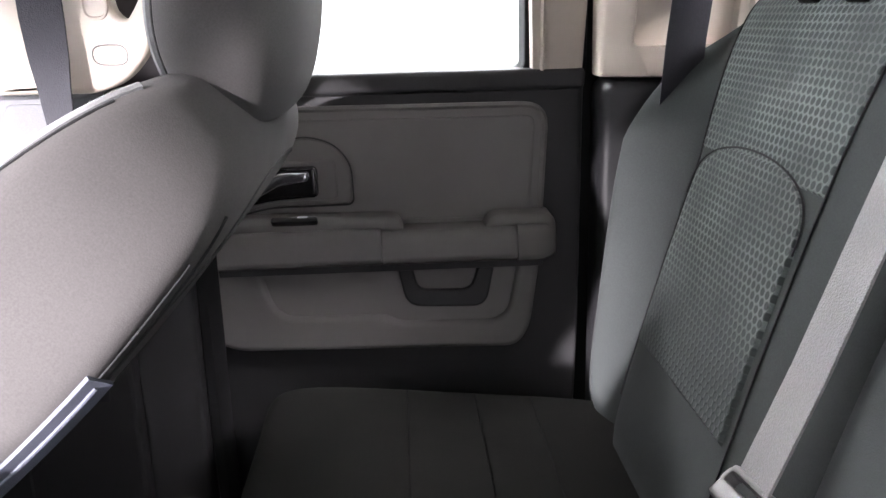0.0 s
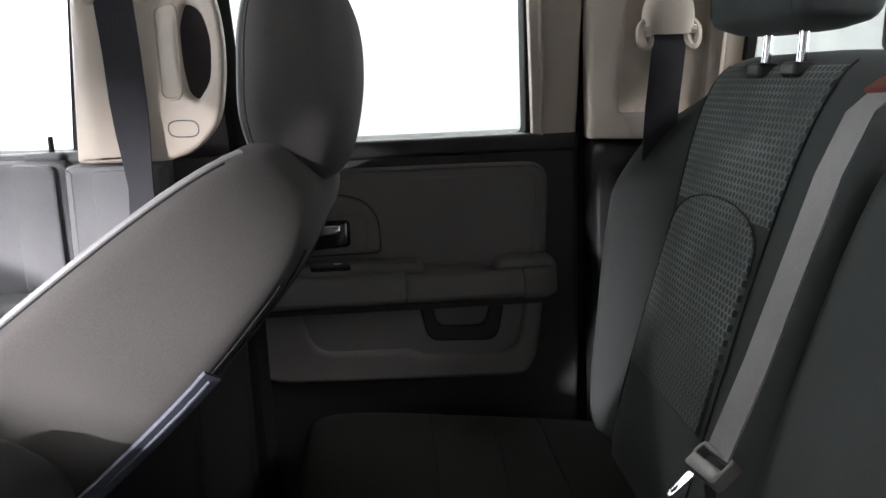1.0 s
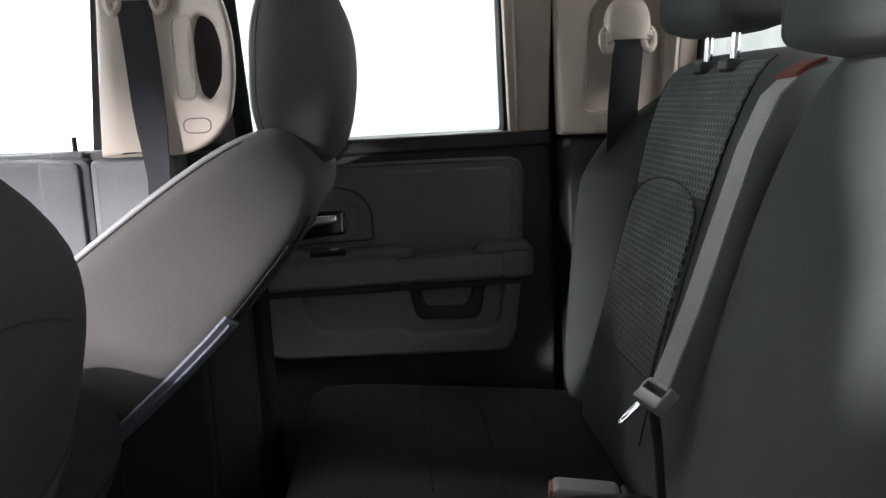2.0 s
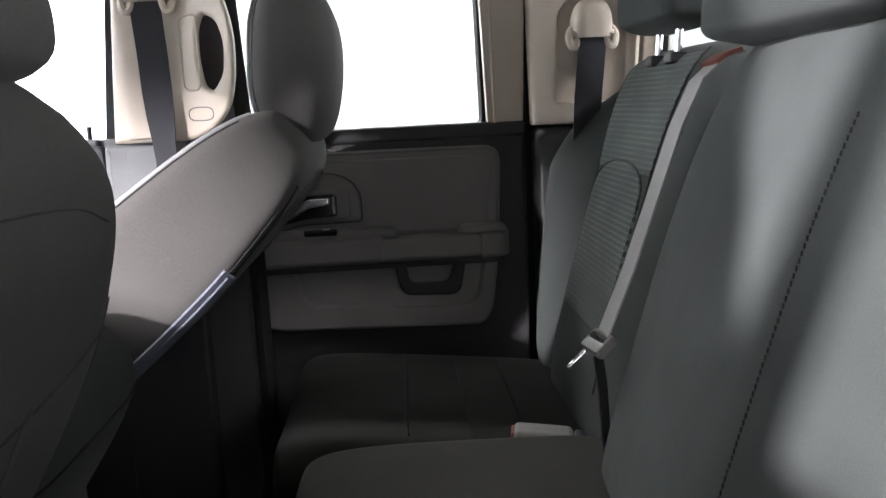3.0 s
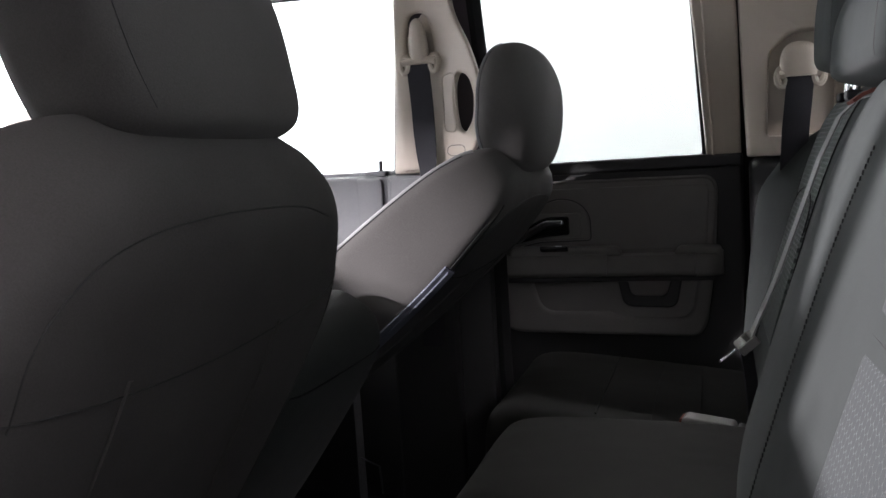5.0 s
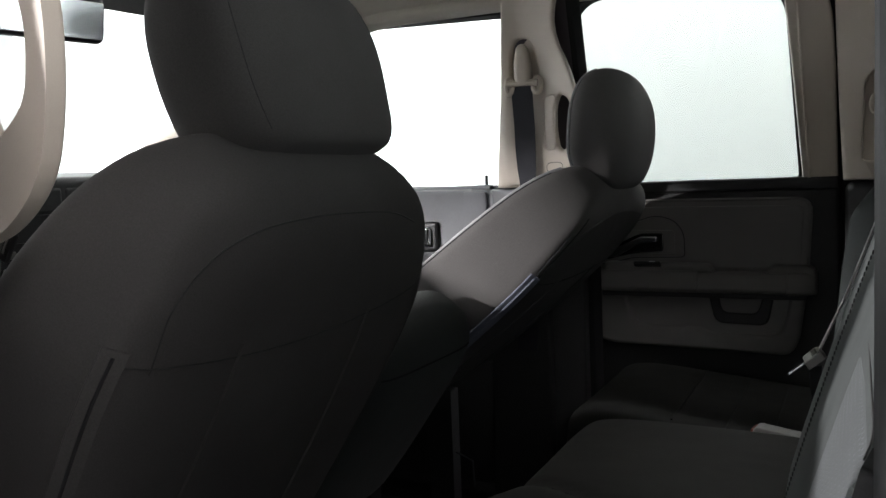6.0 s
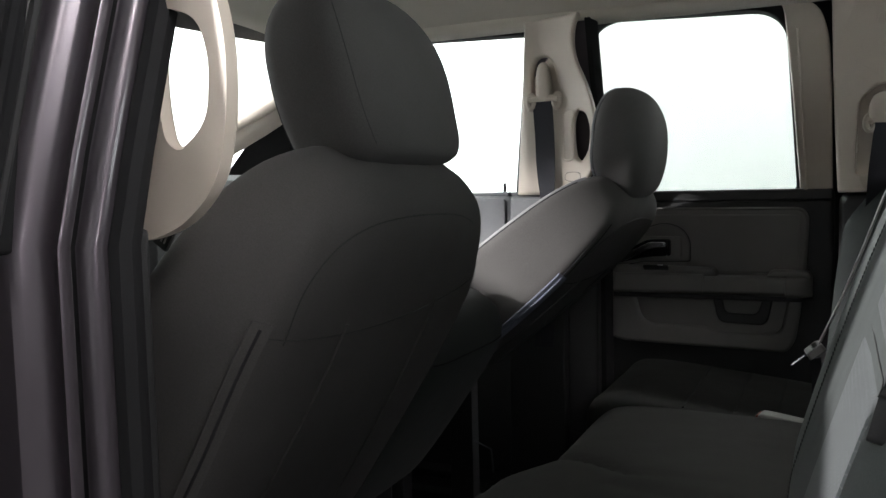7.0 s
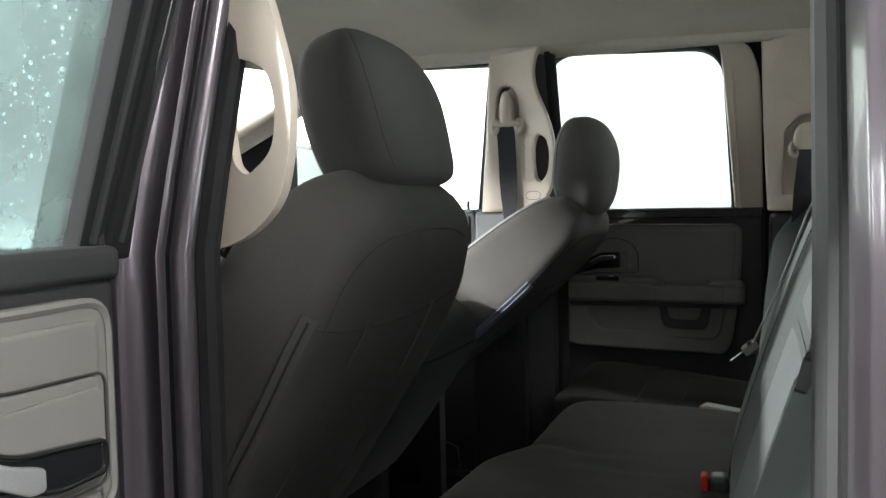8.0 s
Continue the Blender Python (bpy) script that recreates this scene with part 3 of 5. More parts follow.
def rear_door(name, sy, label, glass_mat):
    door = thing(name, label, "", kind="structure")

    def flat(y0, tumble=0.0):
        return lambda u, v, w: Vector((u, sy * (y0 + w - (tumble * (v - SILL) if v > SILL else 0)), v))

    shell = rounded_outline(grow([(-0.408, 0.585), (0.165, 0.585), (0.178, 1.0), (0.180, 1.362), (-0.408, 1.362)]), [0.05, 0.08, 0.02, 0.006, 0.006])
    part("door_shell", panel(shell, [], flat(0.826), 0.15, 0.008), M_VINYL_DARK, door, "black plastic inner door frame")
    skin = rounded_outline(grow([(-0.41, 0.56), (0.17, 0.56), (0.20, 1.0), (0.20, 1.35), (-0.41, 1.35)]), [0.05, 0.08, 0.02, 0.01, 0.01])
    part("outer_skin", panel(skin, [], flat(0.972), 0.012, 0.004), M_PAINT, door)
    # upper padded field with a raised rim
    pad = rounded_outline(grow([(-0.385, 1.155), (0.122, 1.155), (0.131, 1.322), (-0.385, 1.325)]), [0.02, 0.02, 0.034, 0.03])
    part("upper_pad", panel(pad, [], flat(0.812), 0.016, 0.009), M_VINYL, door)
    part("pad_rim", tube([flat(0.814)(p.x, p.y, 0) for p in shrink(pad, 0.003)], 0.0042, 6, closed=True), M_VINYL, door)
    field = shrink(pad, 0.016)
    part("pad_field", panel(field, [], flat(0.8085), 0.006, 0.005), M_VINYL, door)
    # lower panel: a dished field with the pull pocket
    low = rounded_outline(grow([(-0.300, 1.001), (0.086, 0.992), (0.104, 1.02), (0.124, 1.165), (-0.365, 1.165), (-0.345, 1.03)]), [0.04, 0.02, 0.03, 0.006, 0.006, 0.04])
    pocket = rounded_outline(grow([(-0.047, 1.080), (0.023, 1.078), (0.035, 1.116), (-0.055, 1.118)]), [0.014, 0.014, 0.003, 0.003])
    dish = rounded_outline(grow([(-0.236, 1.048), (-0.090, 1.046), (-0.074, 1.036), (0.056, 1.033), (0.074, 1.046), (0.092, 1.139), (-0.262, 1.139)]), [0.03, 0.012, 0.012, 0.018, 0.02, 0.004, 0.004], 6)
    part("lower_panel", panel(low, [dish], flat(0.786), 0.044, 0.009, steps=4), M_VINYL, door)
    part("lower_field", box_between((-0.275, sy * 0.7935, 1.028), (0.104, sy * 0.822, 1.139), 0.002, 1), M_VINYL, door)
    cup_rim = rounded_outline(grow([(-0.063, 1.057), (0.044, 1.053), (0.060, 1.134), (-0.079, 1.136)]), [0.020, 0.020, 0.003, 0.003], 6)
    part("pocket_rim", panel(cup_rim, [pocket], flat(0.785), 0.012, 0.004, steps=3), M_VINYL_DARK, door, "darker moulded pull cup rim")
    part("pocket_back", panel(shrink(pocket, -0.004), [], flat(0.7925), 0.012, 0.001), M_VINYL, door)
    # armrest: a long pad, the grip between two seams, and a rounded rear end
    def bar(x0, x1, z0, z1, yi, r, bend=0.0):
        n = 14
        bm_ = bmesh.new()
        prof_ = [(0.832, z0), (yi + r * 0.5, z0)]
        prof_ += [(yi + r * (1 - math.sin(radians(a_))), z0 + r * 0.9 * (1 - math.cos(radians(a_)))) for a_ in (15, 40, 65, 90)]
        prof_ += [(yi + 0.004 + r * (1 - math.cos(radians(a_))), z1 - r * (1 - math.sin(radians(a_)))) for a_ in (0, 25, 50, 75, 90)]
        prof_ += [(0.832, z1)]
        rings_ = []
        for i_ in range(n + 1):
            x_ = x0 + (x1 - x0) * i_ / n
            back_off = bend * max(0.0, (i_ / n - 0.35) / 0.65) ** 2.2
            rings_.append([bm_.verts.new((x_, sy * min(0.834, p_[0] + back_off), p_[1])) for p_ in prof_])
        for A_, B_ in zip(rings_, rings_[1:]):
            for k_ in range(len(prof_)):
                bm_.faces.new((A_[k_], A_[(k_ + 1) % len(prof_)], B_[(k_ + 1) % len(prof_)], B_[k_]))
        bm_.faces.new(rings_[0])
        bm_.faces.new(rings_[-1])
        return bm_
    part("armrest", bar(-0.310, -0.0935, 1.124, 1.170, 0.757, 0.012), M_VINYL, door, "charcoal moulded armrest pad")
    part("grip", bar(-0.0925, 0.083, 1.124, 1.166, 0.7555, 0.013), M_VINYL, door, "charcoal padded grip bar")
    part("armrest_end", bar(0.084, 0.138, 1.122, 1.168, 0.7565, 0.012, 0.030), M_VINYL, door)
    part("armrest_underside", box_between((-0.305, sy * 0.770, 1.112), (0.118, sy * 0.80, 1.1235), 0.003, 2), M_VINYL_DARK, door)
    for pts_, r_ in (([(-0.310, 1.160), (-0.062, 1.160), (-0.069, 1.184), (-0.300, 1.188)], [0.002, 0.004, 0.012, 0.01]),
                     ([(0.040, 1.160), (0.136, 1.160), (0.134, 1.176), (0.122, 1.181), (0.050, 1.182)], [0.004, 0.004, 0.010, 0.02, 0.012])):
        sh = rounded_outline(grow(pts_), r_)
        part("armrest_shoulder", panel(sh, [], flat(0.776), 0.055, 0.010, steps=4), M_VINYL, door)
    # window switch on the armrest
    sw = part("switch_plate", rounded_box((0.060, 0.022, 0.008), 0.0035, 2, Matrix.Translation((-0.203, sy * 0.776, 1.182)) @ Matrix.Rotation(radians(-35 * sy), 4, "X")), M_BLACK, door)
    part("switch_key", rounded_box((0.016, 0.012, 0.006), 0.0025, 2, Matrix.Translation((-0.192, sy * 0.773, 1.186)) @ Matrix.Rotation(radians(-35 * sy), 4, "X")), M_SILVER, sw)
    # inner handle in its moulded bezel
    bez = rounded_outline(grow([(-0.364, 1.182), (-0.300, 1.182), (-0.240, 1.197), (-0.129, 1.198), (-0.130, 1.250), (-0.150, 1.276), (-0.188, 1.288), (-0.252, 1.269), (-0.364, 1.266)]), [0.01, 0.01, 0.02, 0.008, 0.02, 0.03, 0.03, 0.03, 0.01], 6)
    bezel = part("handle_bezel", panel(bez, [], flat(0.8035), 0.02, 0.004), M_VINYL, door)
    part("bezel_joint", tube([flat(0.8033)(p.x, p.y, 0) for p in shrink(bez, -0.0015)], 0.0013, 5, closed=True), M_VINYL_DARK, bezel)
    inner = rounded_outline(grow([(-0.361, 1.186), (-0.300, 1.185), (-0.236, 1.203), (-0.148, 1.204), (-0.148, 1.256), (-0.361, 1.258)]), [0.008, 0.01, 0.02, 0.008, 0.008, 0.012])
    cup = rounded_outline(grow([(-0.358, 1.191), (-0.31, 1.190), (-0.235, 1.208), (-0.174, 1.211), (-0.174, 1.248), (-0.225, 1.248), (-0.268, 1.226), (-0.358, 1.216)]), [0.008, 0.01, 0.02, 0.006, 0.006, 0.015, 0.02, 0.008])
    part("bezel_step", panel(inner, [], flat(0.8005), 0.006, 0.003), M_VINYL, bezel)
    part("cup_floor", panel(cup, [], flat(0.7985), 0.004, 0.001), M_GLOSS, bezel)
    part("handle_cup", panel(shrink(cup, -0.002), [shrink(cup, 0.003)], flat(0.7965), 0.006, 0.002), M_GLOSS, bezel)
    lever = rounded_outline(grow([(-0.292, 1.197), (-0.278, 1.197), (-0.222, 1.226), (-0.184, 1.231), (-0.184, 1.243), (-0.222, 1.243), (-0.266, 1.222), (-0.292, 1.214)]), 0.005)
    # driver side in pale silver: the chrome's bright reflection put into the colour
    part("handle_lever", panel(lever, [], flat(0.791), 0.007, 0.003, steps=3), M_SILVER if sy < 0 else M_CHROME, bezel, "chrome inner door handle")
    # sill strip, lock pin
    part("sill_strip", box_between((-0.408, sy * 0.818, 1.336), (0.18, sy * 0.862, 1.364), 0.007, 3), M_VINYL_DARK, door)
    pin_x, pin_z, pin_r = (-0.345, 1.386, 0.0042) if sy > 0 else (-0.404, 1.374, 0.0055)
    part("lock_pin", tube([(pin_x, sy * 0.838, 1.345), (pin_x, sy * 0.838, pin_z), (pin_x, sy * 0.838, pin_z + 0.004)], pin_r, 8), M_BLACK, door)
    # window: frame, glass, beige trim at the rear edge
    fore = 0.0 if sy > 0 else -0.023
    opening = rounded_outline(grow([(-0.358 + fore, 1.362), (0.102, 1.362), (0.083, 1.746), (-0.350 + fore, 1.764)]), [0.004, 0.012, 0.075, 0.085], 10)
    outer = rounded_outline(grow([(-0.438 + fore * 0.3, 1.350), (0.186, 1.350), (0.158, 1.775), (-0.385, 1.795)]), [0.004, 0.004, 0.08, 0.06], 8)
    part("window_frame", panel(outer, [opening], flat(0.838, 0.34), 0.05, 0.005), M_RUBBER, door, "black window frame")
    for u0, mat_, r_ in ((-0.371, M_SEAL, 0.004), (-0.388, M_RUBBER, 0.006), (-0.404, M_SEAL, 0.004)):
        part("frame_bead", tube([flat(0.838, 0.34)(u0 + fore + 0.055 * max(0.0, z - 1.64), z, 0) for z in arc_rows(1.366, 1.765, 14)], r_, 8), mat_, door)
    part("pane", panel(shrink(opening, -0.012), [], flat(0.858, 0.34), 0.005, 0.001), glass_mat, door, "side window glass").visible_shadow = False
    trim = rounded_outline(grow([(0.110, 1.356), (0.177, 1.356), (0.174, 1.60), (0.168, 1.690), (0.150, 1.742), (0.110, 1.764), (0.070, 1.770), (0.082, 1.738), (0.094, 1.60)]),
                           [0.004, 0.004, 0.05, 0.04, 0.03, 0.03, 0.006, 0.03, 0.05])
    part("frame_trim", panel(trim, [], flat(0.822, 0.34), 0.02, 0.006), M_BEIGE, door, "beige plastic window frame trim")
    crease = [flat(0.8205, 0.34)(0.1235 - 0.05 * (z - 1.36), z, 0) for z in arc_rows(1.362, 1.70, 8)]
    part("trim_crease", tube(crease, 0.003, 6), M_BEIGE, door)
    # small print at the lower front corner of the glass
    for i, (w, g) in enumerate(((0.030, 0.0), (0.040, 0.004), (0.036, 0.0), (0.022, 0.006))):
        z = 1.402 - 0.0055 * i
        c = flat(0.8572, 0.34)(-0.295 + g, z, 0)
        part("print_bar", rounded_box((w, 0.0006, 0.0022), 0.0002, 1, Matrix.Translation(c)), M_PRINT, door)
    return door


door_p = rear_door("door_1", 1, "closed rear passenger door, charcoal vinyl with a window", M_GLASS)
door_d = rear_door("door_2", -1, "open rear driver door with wet glass", M_GLASS_DARK)
door_d.matrix_basis = Matrix.Translation((0.525, -1.253, 0)) @ Matrix.Rotation(radians(-88), 4, "Z")


# rain drops on the open door's glass
bm = bmesh.new()
rnd = random.Random(7)
for i in range(300):
    u = -0.345 + abs(rnd.gauss(0, 0.09)) if i % 4 else rnd.uniform(-0.35, 0.09)
    v = rnd.gauss(1.47, 0.05) if i % 4 else rnd.uniform(1.37, 1.74)
    if not (1.372 < v < 1.735 and -0.350 < u < 0.085):
        continue
    r = 0.0005 + 0.0017 * rnd.random() ** 3
    y = -(0.8572 - 0.34 * (v - SILL))
    bmesh.ops.create_icosphere(bm, subdivisions=1, radius=r, matrix=Matrix.Translation((u, y, v)) @ Matrix.Diagonal((1, 0.6, 1.15, 1)))
drops = part("water_drops", bm, M_DROP, door_d, "scattered rain drops", smooth=180)
tagged(drops, kind="stuff")
drops.visible_shadow = False


def front_door(name, sy, label):
    door = thing(name, label, "", kind="structure")

    def flat(y0, tumble=0.0):
        return lambda u, v, w: Vector((u, sy * (y0 + w - (tumble * (v - SILL) if v > SILL else 0)), v))

    shell = rounded_outline(grow([(-1.87, 0.585), (-0.53, 0.585), (-0.535, 1.362), (-1.87, 1.39)]), 0.02)
    part("door_shell", panel(shell, [], flat(0.83), 0.14, 0.008), M_VINYL_DARK, door)
    part("outer_skin", panel(rounded_outline(grow([(-1.87, 0.56), (-0.47, 0.56), (-0.47, 1.35), (-1.87, 1.38)]), 0.02), [], flat(0.972), 0.012, 0.004), M_PAINT, door)
    top = rounded_outline(grow([(-1.50, 1.02), (-0.575, 1.02), (-0.572, 1.358), (-1.50, 1.372)]), [0.03, 0.02, 0.02, 0.04])
    part("upper_pad", panel(top, [], flat(0.795), 0.035, 0.012), M_GREY, door, "light grey door pad")
    pill = rounded_outline(grow([(-0.652, 1.03), (-0.590, 1.03), (-0.588, 1.352), (-0.652, 1.356)]), 0.012)
    part("pad_end", panel(pill, [], flat(0.786), 0.012, 0.006), M_GREY, door)
    part("armrest", box_between((-1.35, sy * 0.72, 1.10), (-0.62, sy * 0.80, 1.168), 0.018, 4), M_GREY, door)
    part("handle_cup", rounded_box((0.085, 0.012, 0.075), 0.01, 3, Matrix.Translation((-0.765, sy * 0.792, 1.245))), M_BLACK, door)
    part("handle_lever", rounded_box((0.05, 0.014, 0.05), 0.008, 3, Matrix.Translation((-0.765, sy * 0.782, 1.245))), M_CHROME, door, "chrome inner door handle")
    part("lock_pin", tube([(-0.603, sy * 0.825, 1.355), (-0.603, sy * 0.825, 1.388), (-0.603, sy * 0.825, 1.392)], 0.0045, 8), M_BLACK, door)
    part("lock_boot", rounded_box((0.055, 0.03, 0.014), 0.006, 3, Matrix.Translation((-0.612, sy * 0.822, 1.362))), M_GREY, door)
    part("sill_strip", box_between((-1.55, sy * 0.82, 1.35), (-0.556, sy * 0.865, 1.368), 0.006, 2), M_GREY, door)
    opening = rounded_outline(grow([(-1.34, 1.372), (-0.540, 1.366), (-0.455, 1.746), (-0.96, 1.762), (-1.15, 1.66)]), [0.01, 0.01, 0.04, 0.05, 0.08], 8)
    outer = rounded_outline(grow([(-1.62, 1.35), (-0.515, 1.35), (-0.43, 1.80), (-0.98, 1.81), (-1.20, 1.69)]), [0.01, 0.01, 0.05, 0.06, 0.1], 8)
    part("window_frame", panel(outer, [opening], flat(0.838, 0.34), 0.05, 0.005), M_RUBBER, door, "black window frame")
    part("pane", panel(shrink(opening, -0.012), [], flat(0.858, 0.34), 0.005, 0.001), M_GLASS, door, "side window glass").visible_shadow = False
    # driver side: rear edge extended, added length to shade the grab handle
    shade_reach = 0.0 if sy > 0 else 0.062
    cover = rounded_outline(grow([(-0.60, 1.352), (-0.432 + shade_reach, 1.352), (-0.385 + shade_reach, 1.78), (-0.51, 1.78)]), 0.012)
    part("pillar_cover", panel(cover, [], flat(0.892, 0.34), 0.006, 0.002), M_PAINT, door, "grey painted outer pillar face")
    return door


front_door("door_3", 1, "closed front passenger door with a light grey pad")
front_door("door_4", -1, "closed front driver door with a light grey pad")

# ---------------------------------------------------------------- pillar trims and belts


def b_pillar(sy, label, dx=0.0, out=0.0, curl=0.058, recess=True):
    """Middle pillar trim, one moulding with belt slot and grab handle."""
    trim = thing("pillar_trim", label, "trim", group="pillar trims")

    def yy(x, z):
        k = max(0.0, (x + 0.440) / 0.140)
        y = 0.655 + out - curl * k ** 1.5 - 0.42 * max(0.0, z - 1.56) ** 1.4
        return y + 0.05 * max(0.0, (-0.480 - x) / 0.05) ** 1.5

    place = lambda u, v, w: Vector((u + dx, sy * (yy(u, v) + w), v - 0.25 * dx))
    shape = rounded_outline(grow([(-0.518, 1.362), (-0.385, 1.362), (-0.345, 1.376), (-0.310, 1.410), (-0.297, 1.470), (-0.297, 1.535), (-0.318, 1.605), (-0.344, 1.660), (-0.350, 1.700),
                                  (-0.342, 1.735), (-0.325, 1.762), (-0.466, 1.762), (-0.476, 1.70), (-0.490, 1.60)]),
                            [0.004, 0.02, 0.03, 0.04, 0.04, 0.05, 0.05, 0.04, 0.03, 0.04, 0.01, 0.01, 0.04, 0.06], 7)
    slot = rounded_outline(grow([(-0.461, 1.576), (-0.399, 1.576), (-0.398, 1.63), (-0.410, 1.678), (-0.446, 1.678), (-0.461, 1.63)]), 0.022)
    wide = 0.0 if recess else 0.010
    eye = rounded_outline(grow([(-0.352 - wide, 1.446), (-0.338 - wide, 1.436), (-0.318, 1.460), (-0.313, 1.510), (-0.324, 1.545), (-0.346 - wide, 1.556), (-0.358 - wide, 1.530), (-0.358 - wide, 1.480)]),
                          [0.010, 0.008, 0.02, 0.025, 0.015, 0.008, 0.02, 0.02], 6)
    cuts_u = arc_rows(-0.505, -0.305, 20)
    cuts_v = arc_rows(1.38, 1.78, 20)
    part("cover", panel(shape, [slot, eye] if recess else [eye], place, 0.020, 0.0075, steps=4, cuts_u=cuts_u, cuts_v=cuts_v), M_BEIGE, trim, smooth=60)
    if recess:
        part("slot_back", panel(shrink(slot, -0.004), [], lambda u, v, w: place(u, v, w + 0.014), 0.01, 0.002), M_BEIGE, trim)
    # dished field beside the grab handle's eye
    if recess:
        field = rounded_outline(grow([(-0.386, 1.440), (-0.358, 1.440), (-0.356, 1.556), (-0.386, 1.552)]), 0.012)
        part("grip_field", tube([place(p.x, p.y, 0.0004) for p in field], 0.0022, 6, closed=True), M_BEIGE, trim)
    badge = [Vector((-0.361 + 0.021 * math.copysign(abs(math.cos(t * math.pi / 12)) ** 0.6, math.cos(t * math.pi / 12)), 1.403 + 0.0105 * math.copysign(abs(math.sin(t * math.pi / 12)) ** 0.8, math.sin(t * math.pi / 12)))) for t in range(24)]
    part("badge_rim", tube([place(p.x, p.y, -0.0002) for p in badge], 0.0009, 5, closed=True), M_VINYL, trim)
    # lower cover, grey, with a dark rear side
    low = rounded_outline(grow([(-0.536, 1.13), (-0.398, 1.13), (-0.395, 1.360), (-0.530, 1.360)]), [0.01, 0.01, 0.01, 0.01])
    # added black piece: the shade at the pillar's foot as colour
    foot_shape = rounded_outline(grow([(-0.545, 0.62), (-0.396, 0.62), (-0.396, 1.128), (-0.540, 1.128)]), 0.006)
    part("dark_foot", panel(foot_shape, [], lambda u, v, w: Vector((u, sy * (0.672 + w), v)), 0.07, 0.008), M_VINYL_DARK, trim, "pillar foot in black, its shade put into the colour")
    part("lower_cover", panel(low, [], lambda u, v, w: Vector((u, sy * (0.664 + w), v)), 0.06, 0.012), M_GREY, trim, "light grey lower pillar cover")
    dent = rounded_outline(grow([(-0.492, 1.235), (-0.440, 1.235), (-0.440, 1.352), (-0.492, 1.352)]), 0.01)
    part("lower_recess", panel(dent, [], lambda u, v, w: Vector((u, sy * (0.6605 + w), v)), 0.006, 0.002), M_GREY, trim)
    rear = rounded_outline(grow([(-0.397, 0.70), (-0.33, 0.70), (-0.325, 1.362), (-0.396, 1.362)]), 0.006)
    part("lower_side", panel(rear, [], lambda u, v, w: Vector((u, sy * (0.690 + 0.3 * (u + 0.397) + w), v)), 0.06, 0.006), M_VINYL_DARK, trim, "black lower pillar side")
    return trim


b_pillar(1, "beige plastic door pillar trim with grab handle")
b_pillar(-1, "beige plastic door pillar trim with grab handle", 0.050, 0.030, 0.004, False)


def belt_guide(parent, at, lean, mat=M_BEIGE, width=0.078):
    """A belt's turning loop: two round ears, a bar and a domed cover."""
    m = Matrix.Translation(at) @ lean
    bm = bmesh.new()
    n = 14
    for s in (-1, 1):
        pts = [m @ Vector((s * (width / 2 - 0.008) + 0.009 * math.cos(2 * math.pi * k / n) * 0.9, 0, 0.002 + 0.016 * math.sin(2 * math.pi * k / n))) for k in range(n)]
        tube(pts, 0.0065, 8, bm, closed=True)
    tube([m @ Vector((x, -0.004, z)) for x, z in ((-width / 2 + 0.004, 0.006), (-0.02, 0.008), (0.02, 0.008), (width / 2 - 0.004, 0.006))], 0.0075, 8, bm)
    return part("guide_loop", bm, mat, parent)


def dome(parent, at, w, h, d, lean, mat=M_BEIGE):
    """The rounded cover above a guide loop."""
    p = Pad([(0, w / 2, d, 0, 3), (h * 0.5, w / 2 * 0.98, d, 0, 3), (h * 0.8, w / 2 * 0.8, d * 0.8, 0, 2.6), (h * 0.95, w / 2 * 0.5, d * 0.5, 0, 2.3), (h, w / 2 * 0.12, d * 0.1, 0, 2)])
    bm = p.mesh(14, 28)
    bmesh.ops.transform(bm, matrix=Matrix.Translation(at) @ lean @ Matrix.Rotation(radians(90), 4, "Z"), verts=bm.verts[:])
    return part("guide_cover", bm, mat, parent)


belt = thing("seat_belt", "dark grey front seat belt hanging from the pillar", "seat belt", group="seat belts")
belt_guide(belt, (-0.428, 0.634, 1.576), Matrix.Rotation(radians(-8), 4, "X"))
dome(belt, (-0.428, 0.640, 1.582), 0.036, 0.085, 0.016, Matrix.Rotation(radians(8), 4, "X"))
pts, acr = [], []
for z, x, y, tw in ((1.582, -0.430, 0.632, 0), (1.56, -0.430, 0.630, 0), (1.50, -0.428, 0.634, 2), (1.44, -0.426, 0.632, 4), (1.40, -0.424, 0.630, 14), (1.37, -0.423, 0.630, 26),
                    (1.33, -0.422, 0.632, 34), (1.28, -0.424, 0.634, 28), (1.20, -0.430, 0.642, 12), (1.12, -0.434, 0.655, 5), (1.0, -0.445, 0.655, 0)):
    pts.append((x, y, z))
    acr.append((math.cos(radians(tw)), -math.sin(radians(tw)), 0))
part("webbing", ribbon(pts, acr, 0.047), M_WEB, belt)



